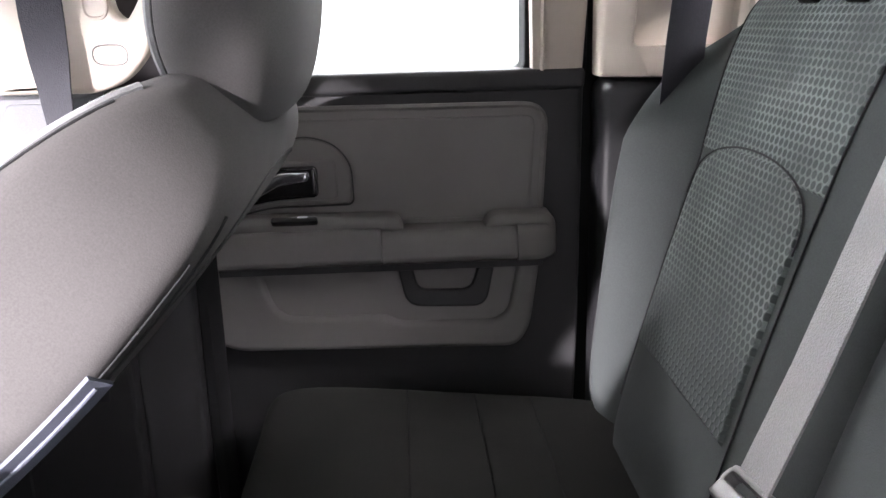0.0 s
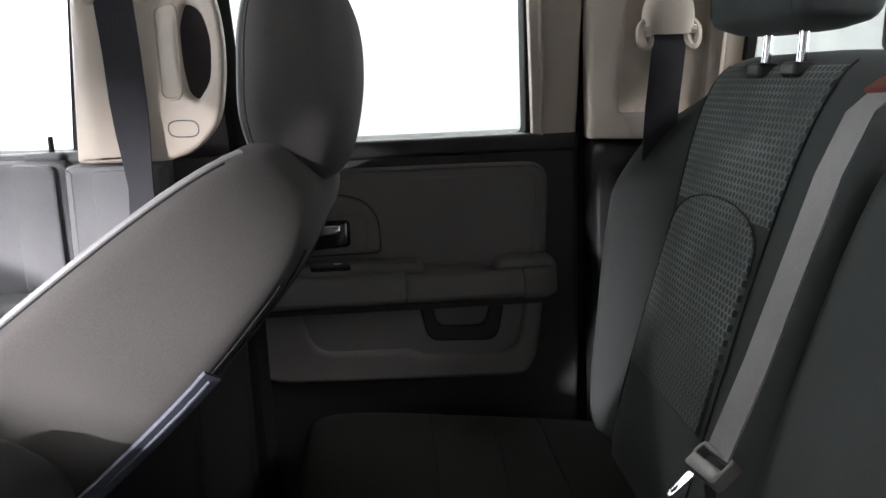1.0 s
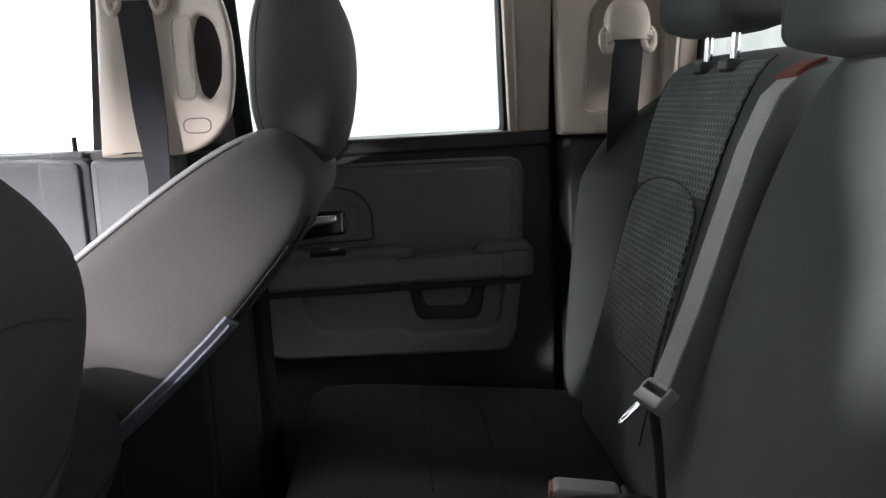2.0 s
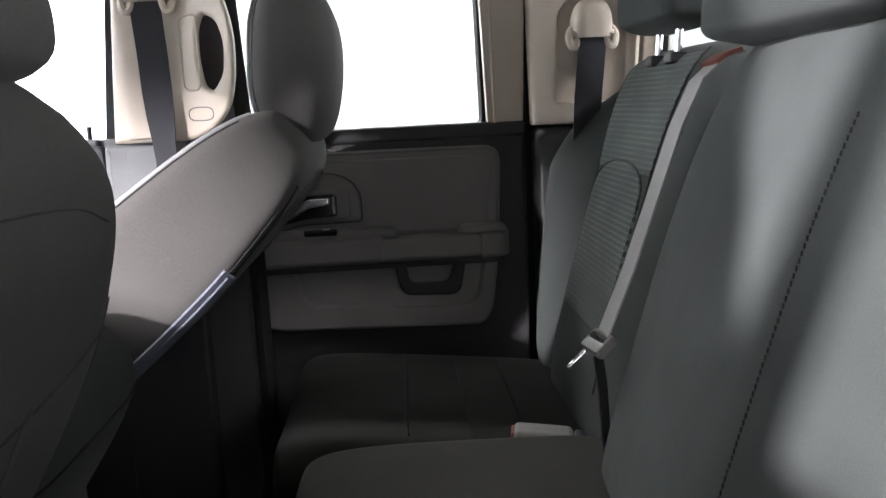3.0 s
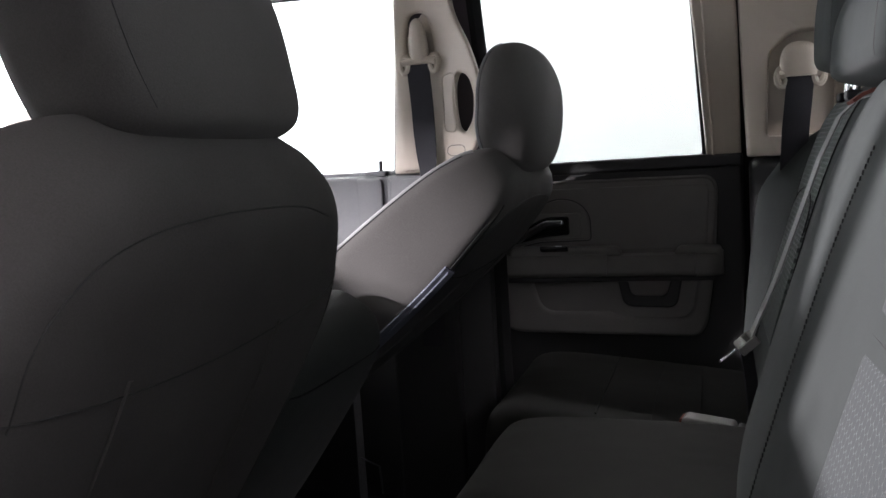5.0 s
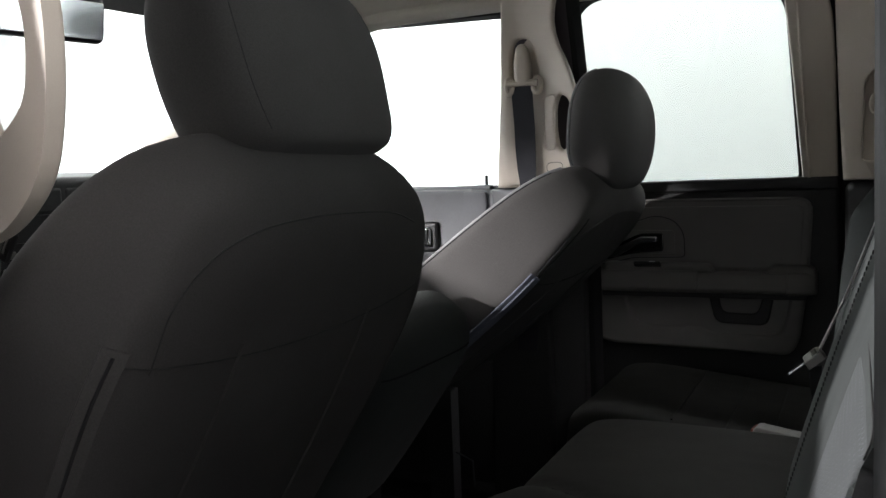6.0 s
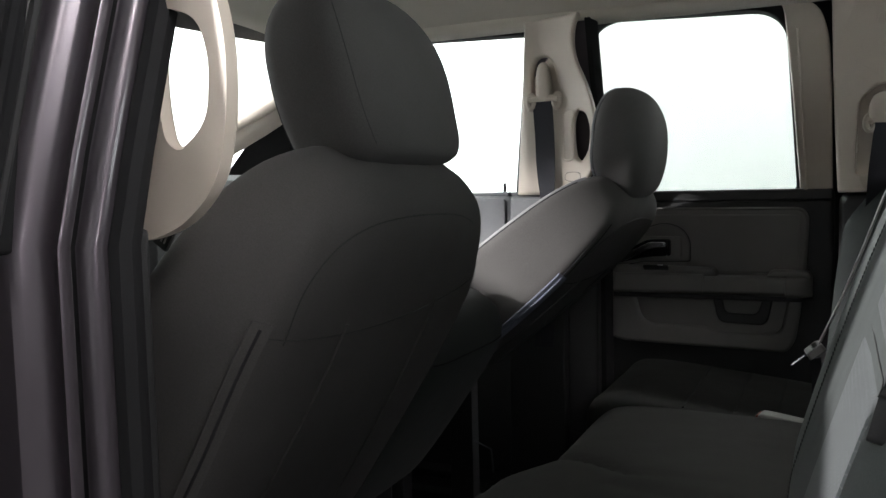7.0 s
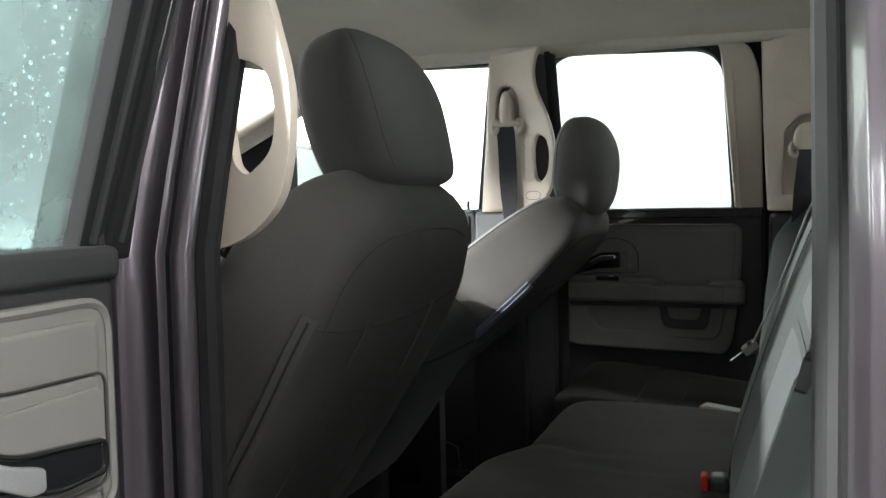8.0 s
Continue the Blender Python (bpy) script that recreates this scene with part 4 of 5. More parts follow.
def c_pillar(sy, label, front=0.0):
    trim = thing("pillar_trim", label, "trim", group="pillar trims")

    def yy(x, z):
        y = 0.772 - 0.62 * max(0.0, min(x, 0.238) - 0.186) - 0.10 * max(0.0, x - 0.238)
        return y - 0.20 * max(0.0, z - 1.36) - 0.5 * max(0.0, z - 1.62) ** 1.5

    place = lambda u, v, w: Vector((u, sy * (yy(u, v) + w), v))
    if front:
        shape = rounded_outline(grow([(front, 1.354), (0.358, 1.354), (0.358, 1.79), (front, 1.79)]), 0.004)
    else:
        shape = rounded_outline(grow([(0.187, 1.354), (0.212, 1.354), (0.238, 1.354), (0.30, 1.354), (0.358, 1.354), (0.358, 1.80), (0.30, 1.80), (0.238, 1.80), (0.212, 1.80), (0.172, 1.80), (0.176, 1.60), (0.182, 1.45)]),
                                [0.004, 0.002, 0.002, 0.002, 0.01, 0.01, 0.002, 0.002, 0.002, 0.02, 0.05, 0.05])
    recess = rounded_outline(grow([(0.222 + (0.04 if front else 0.0), 1.392), (0.336, 1.392), (0.336, 1.575), (0.262 + (0.02 if front else 0.0), 1.575), (0.226 + (0.04 if front else 0.0), 1.545)]), [0.008, 0.008, 0.02, 0.02, 0.015])
    part("cover", panel(shape, [recess], place, 0.04, 0.007), M_BEIGE, trim)
    part("recess_back", panel(shrink(recess, -0.006), [], lambda u, v, w: place(u, v, w + 0.016), 0.01, 0.003), M_BEIGE, trim)
    clip = rounded_outline(grow([(0.255, 1.690), (0.300, 1.690), (0.296, 1.708), (0.259, 1.708)]), 0.006)
    part("clip_rim", tube([place(p.x, p.y, -0.0004) for p in clip], 0.0012, 5, closed=True), M_BEIGE, trim)
    low = rounded_outline(grow([(front or 0.190, 0.64), (0.386, 0.64), (0.386, 1.352), (front or 0.190, 1.352)]), [0.01, 0.004, 0.004, 0.02])
    part("lower_cover", panel(low, [], lambda u, v, w: Vector((u, sy * (0.775 - 0.42 * max(0.0, min(u, 0.25) - 0.19) + w), v)), 0.05, 0.012), M_BLACK, trim, "black lower pillar cover")
    return trim


c_pillar(1, "beige plastic rear pillar trim with belt recess")
c_pillar(-1, "beige plastic rear pillar trim with belt recess", 0.240)
belt = thing("seat_belt", "dark grey rear seat belt hanging from the pillar", "seat belt", group="seat belts")
belt_guide(belt, (0.277, 0.694, 1.494), Matrix.Rotation(radians(-8), 4, "X"))
dome(belt, (0.277, 0.702, 1.499), 0.068, 0.060, 0.022, Matrix.Rotation(radians(8), 4, "X"))
part("webbing", ribbon([(0.276, 0.690, 1.499), (0.275, 0.689, 1.475), (0.267, 0.690, 1.40), (0.261, 0.692, 1.30), (0.262, 0.70, 1.15), (0.264, 0.71, 0.98)], (1, 0.05, 0), 0.047), M_WEB, belt)

# ---------------------------------------------------------------- front seats


def front_seat(label, base, recline, lift, with_piping, shift=(0.0, 0.0)):
    """A front bucket seat in a fitted cloth cover: base, reclined back with seams and zip, headrest."""
    x0, y0, z0 = base
    seat = thing("front_seat", label, "seat", Matrix.Translation((x0, y0, z0)), group="front seats")
    back = Pad([(0.0, 0.215, 0.072, -0.008, 5), (0.06, 0.240, 0.084, -0.010, 5.5), (0.18, 0.250, 0.086, -0.011, 5.5), (0.34, 0.254, 0.084, -0.012, 5.2), (0.46, 0.253, 0.078, -0.014, 5),
                (0.545, 0.244, 0.068, -0.018, 4.6), (0.595, 0.220, 0.057, -0.021, 4.2), (0.622, 0.185, 0.042, -0.025, 3.8), (0.636, 0.14, 0.025, -0.028, 3.4), (0.642, 0.07, 0.009, -0.030, 3)])
    crown = 0.0 if with_piping else 0.022
    if not with_piping:
        back.rows = [(s, w - 0.034 * max(0.0, (s - 0.46) / 0.16), d, o, q) for s, w, d, o, q in back.rows[:-2]] + [(0.636, 0.105, 0.025, -0.028, 3.4), (0.642, 0.045, 0.009, -0.030, 3)]
    back.rows = [(s - crown * max(0.0, (s - 0.34) / 0.30), w, d, o, q * (1.7 if with_piping else 1.5)) for s, w, d, o, q in back.rows]
    turn = Matrix.Rotation(radians(recline), 4, "Y")
    b = part("backrest", back.mesh(44, 240), M_CLOTH, seat, smooth=70)
    b.matrix_basis = turn
    lines = []
    # corner seams: driver-side rear edge, other rear edge, driver-side front edge
    def corner(angle, s0, s1, n=30, lift_=0.0005):
        return [back.at(s, angle, lift_) for s in arc_rows(s0, s1, n)]
    part("rear_seam", stitch(corner(47, 0.02, 0.50), 0.0008), M_SEAM, b)
    if with_piping:
        part("rear_seam", stitch(corner(-47, 0.30, 0.60), 0.0012), M_THREAD, b)
    turn_rows = [(0.0, 0.470, -0.236), (0.18, 0.530, -0.226), (0.34, 0.575, -0.190), (0.48, 0.596, -0.135), (0.62, 0.604, -0.06), (0.76, 0.605, 0.03), (0.9, 0.600, 0.12), (1.0, 0.585, 0.18)]
    top = []
    for k in range(41):
        s_, y_ = smooth_table(turn_rows, k / 40)
        if not with_piping:
            s_, y_ = 0.462 + (s_ - 0.470) * 0.86, y_ * 0.88
        top.append(back.side(s_, y_, True, 0.0005))
    part("shoulder_seam", stitch(top, 0.0008), M_SEAM, b)
    if with_piping:
        part("front_piping", tube(corner(225, 0.03, 0.612, 50, 0.0006), 0.0036, 8), M_PIPING, b, "pale edge piping")
        part("front_seam", stitch([back.at(s, 233, 0.0004) for s in arc_rows(0.03, 0.6, 40)], 0.0012), M_THREAD, b)
        part("side_seam", stitch([back.at(s, 302, 0.0004) for s in arc_rows(0.03, 0.57, 40)], 0.0008), M_THREAD, b)
    # zip along the lower driver-side rear edge
    tape = part("zip", ribbon([back.at(s, -61, 0.0034) for s in arc_rows(0.05, 0.485, 24)], [back.at(s, -57) - back.at(s, -66) for s in arc_rows(0.05, 0.485, 24)], 0.021, 0.0030), M_ZIP if with_piping else M_CLOTH, b, "zip tape of the cover")
    part("zip_teeth", tube([back.at(s, -61, 0.0048) for s in arc_rows(0.05, 0.48, 24)], 0.0016, 6), M_THREAD if not with_piping else M_ZIP, tape)
    for w in (-0.009, 0.009):
        part("zip_edge", tube([back.at(s, -61, 0.0038) + (back.at(s, -57) - back.at(s, -66)).normalized() * w for s in arc_rows(0.05, 0.485, 24)], 0.0011, 5), M_THREAD, tape)
    # seams across the back
    arc = [back.side(0.470 - 0.020 * math.sin(math.pi * k / 24) + 0.012 * (k / 24) ** 2, -0.230 + 0.455 * k / 24, True, 0.0004) for k in range(25)]
    part("yoke_seam", stitch(arc, 0.0008), M_SEAM, b)
    for s in (-1, 1):
        part("back_seam", stitch([back.side(z, s * (0.105 + 0.03 * (0.45 - z)), True, 0.0006) for z in arc_rows(0.06, 0.468, 20)], 0.0020), M_CLOTH, b)
    # headrest
    hr = Pad([(-0.112, 0.030, 0.010, 0.004, 2.4), (-0.108, 0.085, 0.028, 0.003, 2.8), (-0.090, 0.118, 0.044, 0.002, 3.2), (-0.05, 0.146, 0.055, 0, 3.4), (0.0, 0.150, 0.058, 0, 3.2),
              (0.042, 0.142, 0.055, -0.002, 3.0), (0.076, 0.118, 0.044, -0.005, 2.8), (0.095, 0.084, 0.030, -0.007, 2.6), (0.104, 0.042, 0.013, -0.008, 2.4), (0.106, 0.012, 0.003, -0.008, 2.0)])
    if not with_piping:
        hr = Pad([(-0.116, 0.060, 0.026, 0.006, 3.2), (-0.113, 0.095, 0.044, 0.005, 3.6), (-0.100, 0.115, 0.054, 0.003, 4.0), (-0.062, 0.127, 0.059, 0, 4.2), (0.0, 0.132, 0.060, 0, 4.2),
                  (0.042, 0.124, 0.056, -0.002, 4.0), (0.076, 0.103, 0.046, -0.006, 3.6), (0.096, 0.074, 0.031, -0.009, 3.2), (0.105, 0.040, 0.014, -0.010, 2.8), (0.107, 0.012, 0.004, -0.010, 2.4)])
    spot = turn @ Matrix.Translation((-0.098 + shift[0], 0.0 if with_piping else 0.012, 0.690 + lift + shift[1])) @ Matrix.Rotation(radians(-48), 4, "Y")
    head = part("headrest", hr.mesh(32, 64), M_CLOTH, seat, smooth=70)
    head.matrix_basis = spot
    for s in ((1,) if with_piping else (-1, 1)):
        part("head_seam", stitch([hr.at(z, s * (62 if with_piping else 50), 0.0002) for z in arc_rows(-0.10, 0.10, 24)], 0.0008 if with_piping else 0.0005), M_SEAM, head)
    for s in (-1, 1):
        part("front_seam", stitch([hr.at(z, s * 128, 0.0002) for z in arc_rows(-0.10, 0.10, 24)], 0.0008), M_SEAM, head)
    if with_piping:
        part("piping", tube([hr.at(z, 222, 0.0004) for z in arc_rows(-0.108, 0.100, 36)], 0.0036, 8), M_PIPING, head, "pale edge piping")
    for s in (-1, 1):
        foot, tip = ((-0.012, 0.605), (-0.055, 0.675)) if with_piping else ((-0.028, 0.580), (-0.042, 0.618))
        p = part("post", tube([(foot[0], s * 0.066, foot[1]), (tip[0], s * 0.066, tip[1])], 0.006, 10), M_BLACK, seat)
        p.matrix_basis = turn
        where = (-0.028, s * 0.066, 0.630) if with_piping else (-0.030, s * 0.060 + 0.012, 0.620)
        c = part("post_collar", rounded_box((0.034, 0.03, 0.014) if with_piping else (0.024, 0.022, 0.016), 0.005, 3, Matrix.Translation(where)), M_BLACK, seat)
        c.matrix_basis = turn
    # cushion and base
    cu = Pad([(-0.250, 0.03, 0.10, 0, 4), (-0.245, 0.065, 0.19, 0, 5), (-0.20, 0.078, 0.225, 0, 5), (0.0, 0.072, 0.23, 0, 5), (0.20, 0.078, 0.225, 0, 5), (0.245, 0.065, 0.19, 0, 5), (0.250, 0.03, 0.10, 0, 4)])
    c = part("cushion", cu.mesh(36, 64), M_CLOTH, seat, smooth=70)
    c.matrix_basis = Matrix.Translation((-0.21, 0, 0.0)) @ Matrix.Rotation(radians(-4), 4, "Y") @ Matrix.Rotation(radians(90), 4, "X")
    part("side_shield", rounded_box((0.40, 0.03, 0.10), 0.012, 3, Matrix.Translation((-0.18, -0.248, -0.075))), M_BLACK, seat)
    part("recliner_lever", rounded_box((0.085, 0.018, 0.026), 0.008, 3, Matrix.Translation((0.03, -0.262, -0.04)) @ Matrix.Rotation(radians(-35), 4, "Y")), M_GREY, seat, "light grey recliner lever")
    for sx in (-0.36, 0.02):
        for sy in (-0.18, 0.18):
            part("leg", box_between((sx - 0.03, sy - 0.02, 0.585 - z0), (sx + 0.03, sy + 0.02, -0.06), 0.0012, 1), M_VINYL_DARK, seat)
    for sy in (-0.18, 0.18):
        part("rail", box_between((-0.42, sy - 0.025, 0.583 - z0), (0.08, sy + 0.025, 0.62 - z0), 0.006, 2), M_BLACK, seat)
    return seat


passenger = front_seat("dark grey cloth front passenger seat, reclined far back", (-0.668, 0.452, 0.966), 52, 0.0, True)
driver = front_seat("dark grey cloth driver seat seen from behind", (-0.567, -0.408, 0.893), 33, 0.012, False, (-0.018, -0.030))

part("linkage_rod", tube([(0.044, 0.178, -0.206), (0.098, 0.164, -0.219), (0.120, 0.122, -0.260)], 0.0022, 8), M_GREY, passenger, "grey linkage rod")

tag_m = Matrix.Translation((-0.362 + 0.567, -0.660 + 0.412, 1.352 - 0.893)) @ Matrix.Rotation(radians(33), 4, "Y")
tab = part("side_tag", rounded_box((0.018, 0.005, 0.026), 0.0015, 2, tag_m), M_BLACK, driver, "small black sewn-in tag")
for k in range(3):
    part("tag_bar", rounded_box((0.002, 0.0008, 0.013), 0.0002, 1, tag_m @ Matrix.Translation((-0.004 + 0.004 * k, -0.0027, 0))), M_VINYL, tab)

# folded middle seat between them
mid = thing("middle_seat", "dark folded middle seat with storage armrest", "seat", Matrix.Translation((-0.60, 0.015, 0.86)))
mb = Pad([(0.0, 0.15, 0.05, 0, 5), (0.05, 0.168, 0.064, 0, 5.5), (0.25, 0.174, 0.070, 0, 5.5), (0.34, 0.173, 0.066, 0, 5), (0.378, 0.160, 0.052, -0.004, 4.5), (0.395, 0.135, 0.032, -0.008, 4), (0.402, 0.07, 0.012, -0.01, 3)])
o = part("backrest", mb.mesh(30, 64), M_BENCH, mid, smooth=70)
o.matrix_basis = Matrix.Rotation(radians(34), 4, "Y")
part("top_seam", stitch([mb.side(0.352, -0.14 + 0.28 * k / 20, True, 0.0005) for k in range(21)], 0.0014), M_THREAD, o)
part("cushion", rounded_box((0.44, 0.30, 0.13), 0.04, 5, Matrix.Translation((-0.20, 0, 0.02))), M_BENCH, mid)
part("base", rounded_box((0.42, 0.24, 0.24), 0.02, 3, Matrix.Translation((-0.18, 0, -0.125))), M_BLACK, mid)
part("hinge_cover", rounded_box((0.10, 0.02, 0.14), 0.012, 3, Matrix.Translation((0.02, -0.165, 0.03))), M_BLACK, mid)

# ---------------------------------------------------------------- rear bench
bench = thing("rear_bench", "dark green-grey cloth split rear bench", "bench seat", Matrix.Translation((0, 0, 0.58)))


def on_bench(z):
    return z - 0.58




def outer_step(p):
    """A valley at the middle pad's edge, then the outer wing that stands forward."""
    if p.x >= 0:
        return p
    edge = 0.122 + 0.055 * max(0.0, min(1.0, (p.z - 0.36) / 0.18))
    k = max(0.0, min(1.0, (p.y - edge) / 0.030))
    k = k * k * (3 - 2 * k)
    deep = 0.030 - 0.020 * max(0.0, min(1.0, (p.z - 0.30) / 0.15))
    w = max(0.0, min(1.0, (p.y - edge - 0.02) / 0.085))
    w = w * w * (3 - 2 * w) * (0.40 + 0.60 * max(0.0, min(1.0, p.z / 0.30))) * (1 - 0.75 * max(0.0, min(1.0, (p.z - 0.36) / 0.18)))
    return Vector((p.x + deep * k - 0.085 * w, p.y, p.z))


def pad_edge(s):
    return 0.120 + 0.055 * max(0.0, min(1.0, (s - 0.36) / 0.18))


# passenger part of the back
pb = Pad([(0.0, 0.235, 0.050, 0, 6), (0.04, 0.262, 0.062, 0, 6), (0.15, 0.268, 0.066, 0, 5.5), (0.34, 0.266, 0.064, 0, 5.5), (0.45, 0.250, 0.058, 0.0, 5), (0.525, 0.220, 0.048, 0.003, 4.4),
          (0.556, 0.195, 0.034, 0.006, 4), (0.568, 0.16, 0.018, 0.008, 3.5), (0.572, 0.08, 0.006, 0.009, 3)], outer_step)
back_p = part("backrest", pb.mesh(50, 260), M_BENCH, bench, "passenger-side backrest with honeycomb insert", smooth=70)
LEAN_P = Matrix.Translation((0.222, 0.475, on_bench(0.912))) @ Matrix.Rotation(radians(15.5), 4, "Y")
back_p.matrix_basis = LEAN_P
rows = [(s, -0.140, pad_edge(s)) for s in arc_rows(0.375, 0.548, 60)]
part("insert", pb.patch(rows, lift=0.0018), M_HEX, back_p, "cloth insert with pale honeycomb weave", smooth=70)
rows = []
for s in arc_rows(0.15, 0.388, 60):
    cut = max(0.0, (s - 0.325) / 0.064) ** 1.6
    rows.append((s, -0.006 - 0.124 * math.sqrt(max(0.004, 1 - cut ** 2)), -0.006 + 0.122 * math.sqrt(max(0.004, 1 - cut ** 2))))
part("lumbar_insert", pb.patch(rows, lift=0.0036), M_HEX, back_p, "cloth lumbar insert with pale honeycomb weave", smooth=70)
for s in (-1, 1):
    part("insert_seam", stitch([pb.side(z, pad_edge(z) + 0.002 if s > 0 else -0.142, False, 0.0012) for z in arc_rows(0.08, 0.552, 40)], 0.0010), M_THREAD, back_p)
arch = []
for k in range(41):
    a = math.pi * k / 40
    arch.append(pb.side(0.325 + 0.066 * math.sin(a) ** 0.6, -0.006 + 0.126 * math.cos(a), False, 0.003))
part("lumbar_seam", stitch(arch, 0.0010), M_THREAD, back_p)

# driver and middle part of the back, one piece
db = Pad([(0.0, 0.455, 0.050, 0, 8), (0.04, 0.468, 0.064, 0, 8), (0.15, 0.474, 0.070, 0, 7), (0.36, 0.474, 0.068, 0, 7), (0.47, 0.468, 0.060, 0.0, 6), (0.540, 0.450, 0.050, 0.003, 5),
          (0.572, 0.425, 0.035, 0.006, 4.5), (0.584, 0.39, 0.018, 0.008, 4), (0.588, 0.30, 0.006, 0.009, 3)],
         lambda p: Vector((p.x - (0.012 * math.exp(-((p.y - 0.24) / 0.16) ** 2) + 0.010 * math.exp(-((p.y - 0.07) / 0.05) ** 2) + 0.010 * math.exp(-((p.y + 0.42) / 0.05) ** 2)) * max(0.0, min(1.0, p.z / 0.1)), p.y, p.z)) if p.x < 0 else p)
back_d = part("backrest", db.mesh(54, 150), M_BENCH, bench, "wide driver-side and middle backrest", smooth=70)
back_d.matrix_basis = Matrix.Translation((0.192, -0.272, on_bench(0.907))) @ Matrix.Rotation(radians(17), 4, "Y")
bm = bmesh.new()
for z in arc_rows(0.04, 0.465, 74):
    a, b_ = db.side(z, 0.1225 - 0.02 * (z - 0.3), False, 0.0006), db.side(z + 0.0042, 0.1225 - 0.02 * (z - 0.3), False, 0.0014)
    tube([a, b_], 0.0009, 5, bm)
part("seam_stitching", bm, M_THREAD, back_d)
rows = [(s, -0.39, -0.085 - 0.02 * (s - 0.2)) for s in arc_rows(0.06, 0.335, 22)]
part("lumbar_insert", db.patch(rows, lift=0.0022), M_HEX2, back_d, "cloth insert with large honeycomb weave", smooth=70)
rows = [(s, -0.39, -0.089) for s in arc_rows(0.345, 0.552, 14)]
part("insert", db.patch(rows, lift=0.0018), M_HEX2, back_d, "cloth insert with large honeycomb weave", smooth=70)
part("insert_seam", stitch([db.side(z, -0.083 - 0.02 * (z - 0.2), False, 0.0006) for z in arc_rows(0.05, 0.55, 40)], 0.0007), M_SEAM, back_d)
part("insert_seam", stitch([db.side(0.340, -0.39 + 0.305 * k / 24, False, 0.0006) for k in range(25)], 0.0007), M_SEAM, back_d)

# headrests of the bench
def bench_headrest(y, x, z, half, height, depth, lean, post_gap, post):
    hr = Pad([(0, half * 0.75, depth * 0.5, 0, 4), (height * 0.05, half * 0.95, depth * 0.88, 0, 6), (height * 0.2, half, depth, 0, 6.5), (height * 0.6, half * 0.99, depth, 0, 6),
              (height * 0.85, half * 0.93, depth * 0.82, 0, 3.6), (height * 0.96, half * 0.8, depth * 0.5, 0, 3.2), (height, half * 0.5, depth * 0.15, 0, 3)])
    m = Matrix.Translation((x, y, on_bench(z))) @ Matrix.Rotation(radians(lean), 4, "Y")
    head = part("headrest", hr.mesh(26, 72), M_BENCH, bench, smooth=70)
    head.matrix_basis = m
    for s in (-1, 1):
        part("head_seam", stitch([hr.at(t, 180 + s * 38, 0.0002) for t in arc_rows(0.01, height * 0.95, 16)], 0.0006), M_SEAM, head)
    for s in (-1, 1):
        part("post", tube([(0, s * post_gap, 0.01), (0, s * post_gap, -post)], 0.0055, 10), M_CHROME, head, "chrome headrest post")
        part("post_collar", rounded_box((0.03, 0.034, 0.016), 0.005, 3, Matrix.Translation((0, s * post_gap, -post + 0.01))), M_BLACK, head)
    return head


bench_headrest(0.467, 0.332, 1.484, 0.122, 0.19, 0.050, 4, 0.043, 0.05)
bench_headrest(0.008, 0.310, 1.440, 0.172, 0.125, 0.055, 8, 0.06, 0.03)

# cushions
TIP = Matrix.Rotation(radians(90), 4, "X")


def cushion(y_far, y_near, x_front, x_back, z_top, high, label, shape=None, n=(40, 84), tilt=0.0):
    half = (y_far - y_near) / 2
    d = (x_back - x_front) / 2
    h = high / 2
    cu = Pad([(-half, h * 0.5, d * 0.85, 0, 5), (-half + 0.006, h * 0.8, d * 0.95, 0, 5.5), (-half + 0.03, h * 0.98, d, 0, 5.5), (-half * 0.5, h, d, 0, 5.5), (half * 0.5, h, d, 0, 5.5),
              (half - 0.03, h * 0.98, d, 0, 5.5), (half - 0.006, h * 0.8, d * 0.95, 0, 5.5), (half, h * 0.5, d * 0.85, 0, 5)], shape)
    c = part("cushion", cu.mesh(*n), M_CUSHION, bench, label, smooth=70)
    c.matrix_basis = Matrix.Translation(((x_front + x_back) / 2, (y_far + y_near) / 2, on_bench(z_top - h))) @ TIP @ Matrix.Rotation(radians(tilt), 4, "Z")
    return c, cu


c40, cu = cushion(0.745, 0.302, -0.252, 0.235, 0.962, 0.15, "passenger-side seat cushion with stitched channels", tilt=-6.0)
H = 0.075
for x, r in ((-0.075, 0.0018), (0.012, 0.0011), (0.085, 0.0011)):
    part("channel", stitch([cu.side(s, 0, True) * 0 + Vector((x + 0.0085, 0.0 + H * (1 - abs((x + 0.0085) / 0.2435) ** 5.5) ** (1 / 5.5) + 0.0004, s)) for s in arc_rows(-0.19, 0.19, 12)], r), M_THREAD, c40)
SEAM = [Vector(p) for p in ((-0.215, -0.030), (-0.150, -0.050), (-0.100, -0.075), (-0.050, -0.100), (0.003, -0.150), (0.074, -0.213), (0.150, -0.270))]


def seam_distance(q):
    best = 9.0
    for a, b in zip(SEAM, SEAM[1:]):
        t = max(0.0, min(1.0, (q - a).dot(b - a) / (b - a).length_squared))
        best = min(best, (q - a - (b - a) * t).length)
    return best


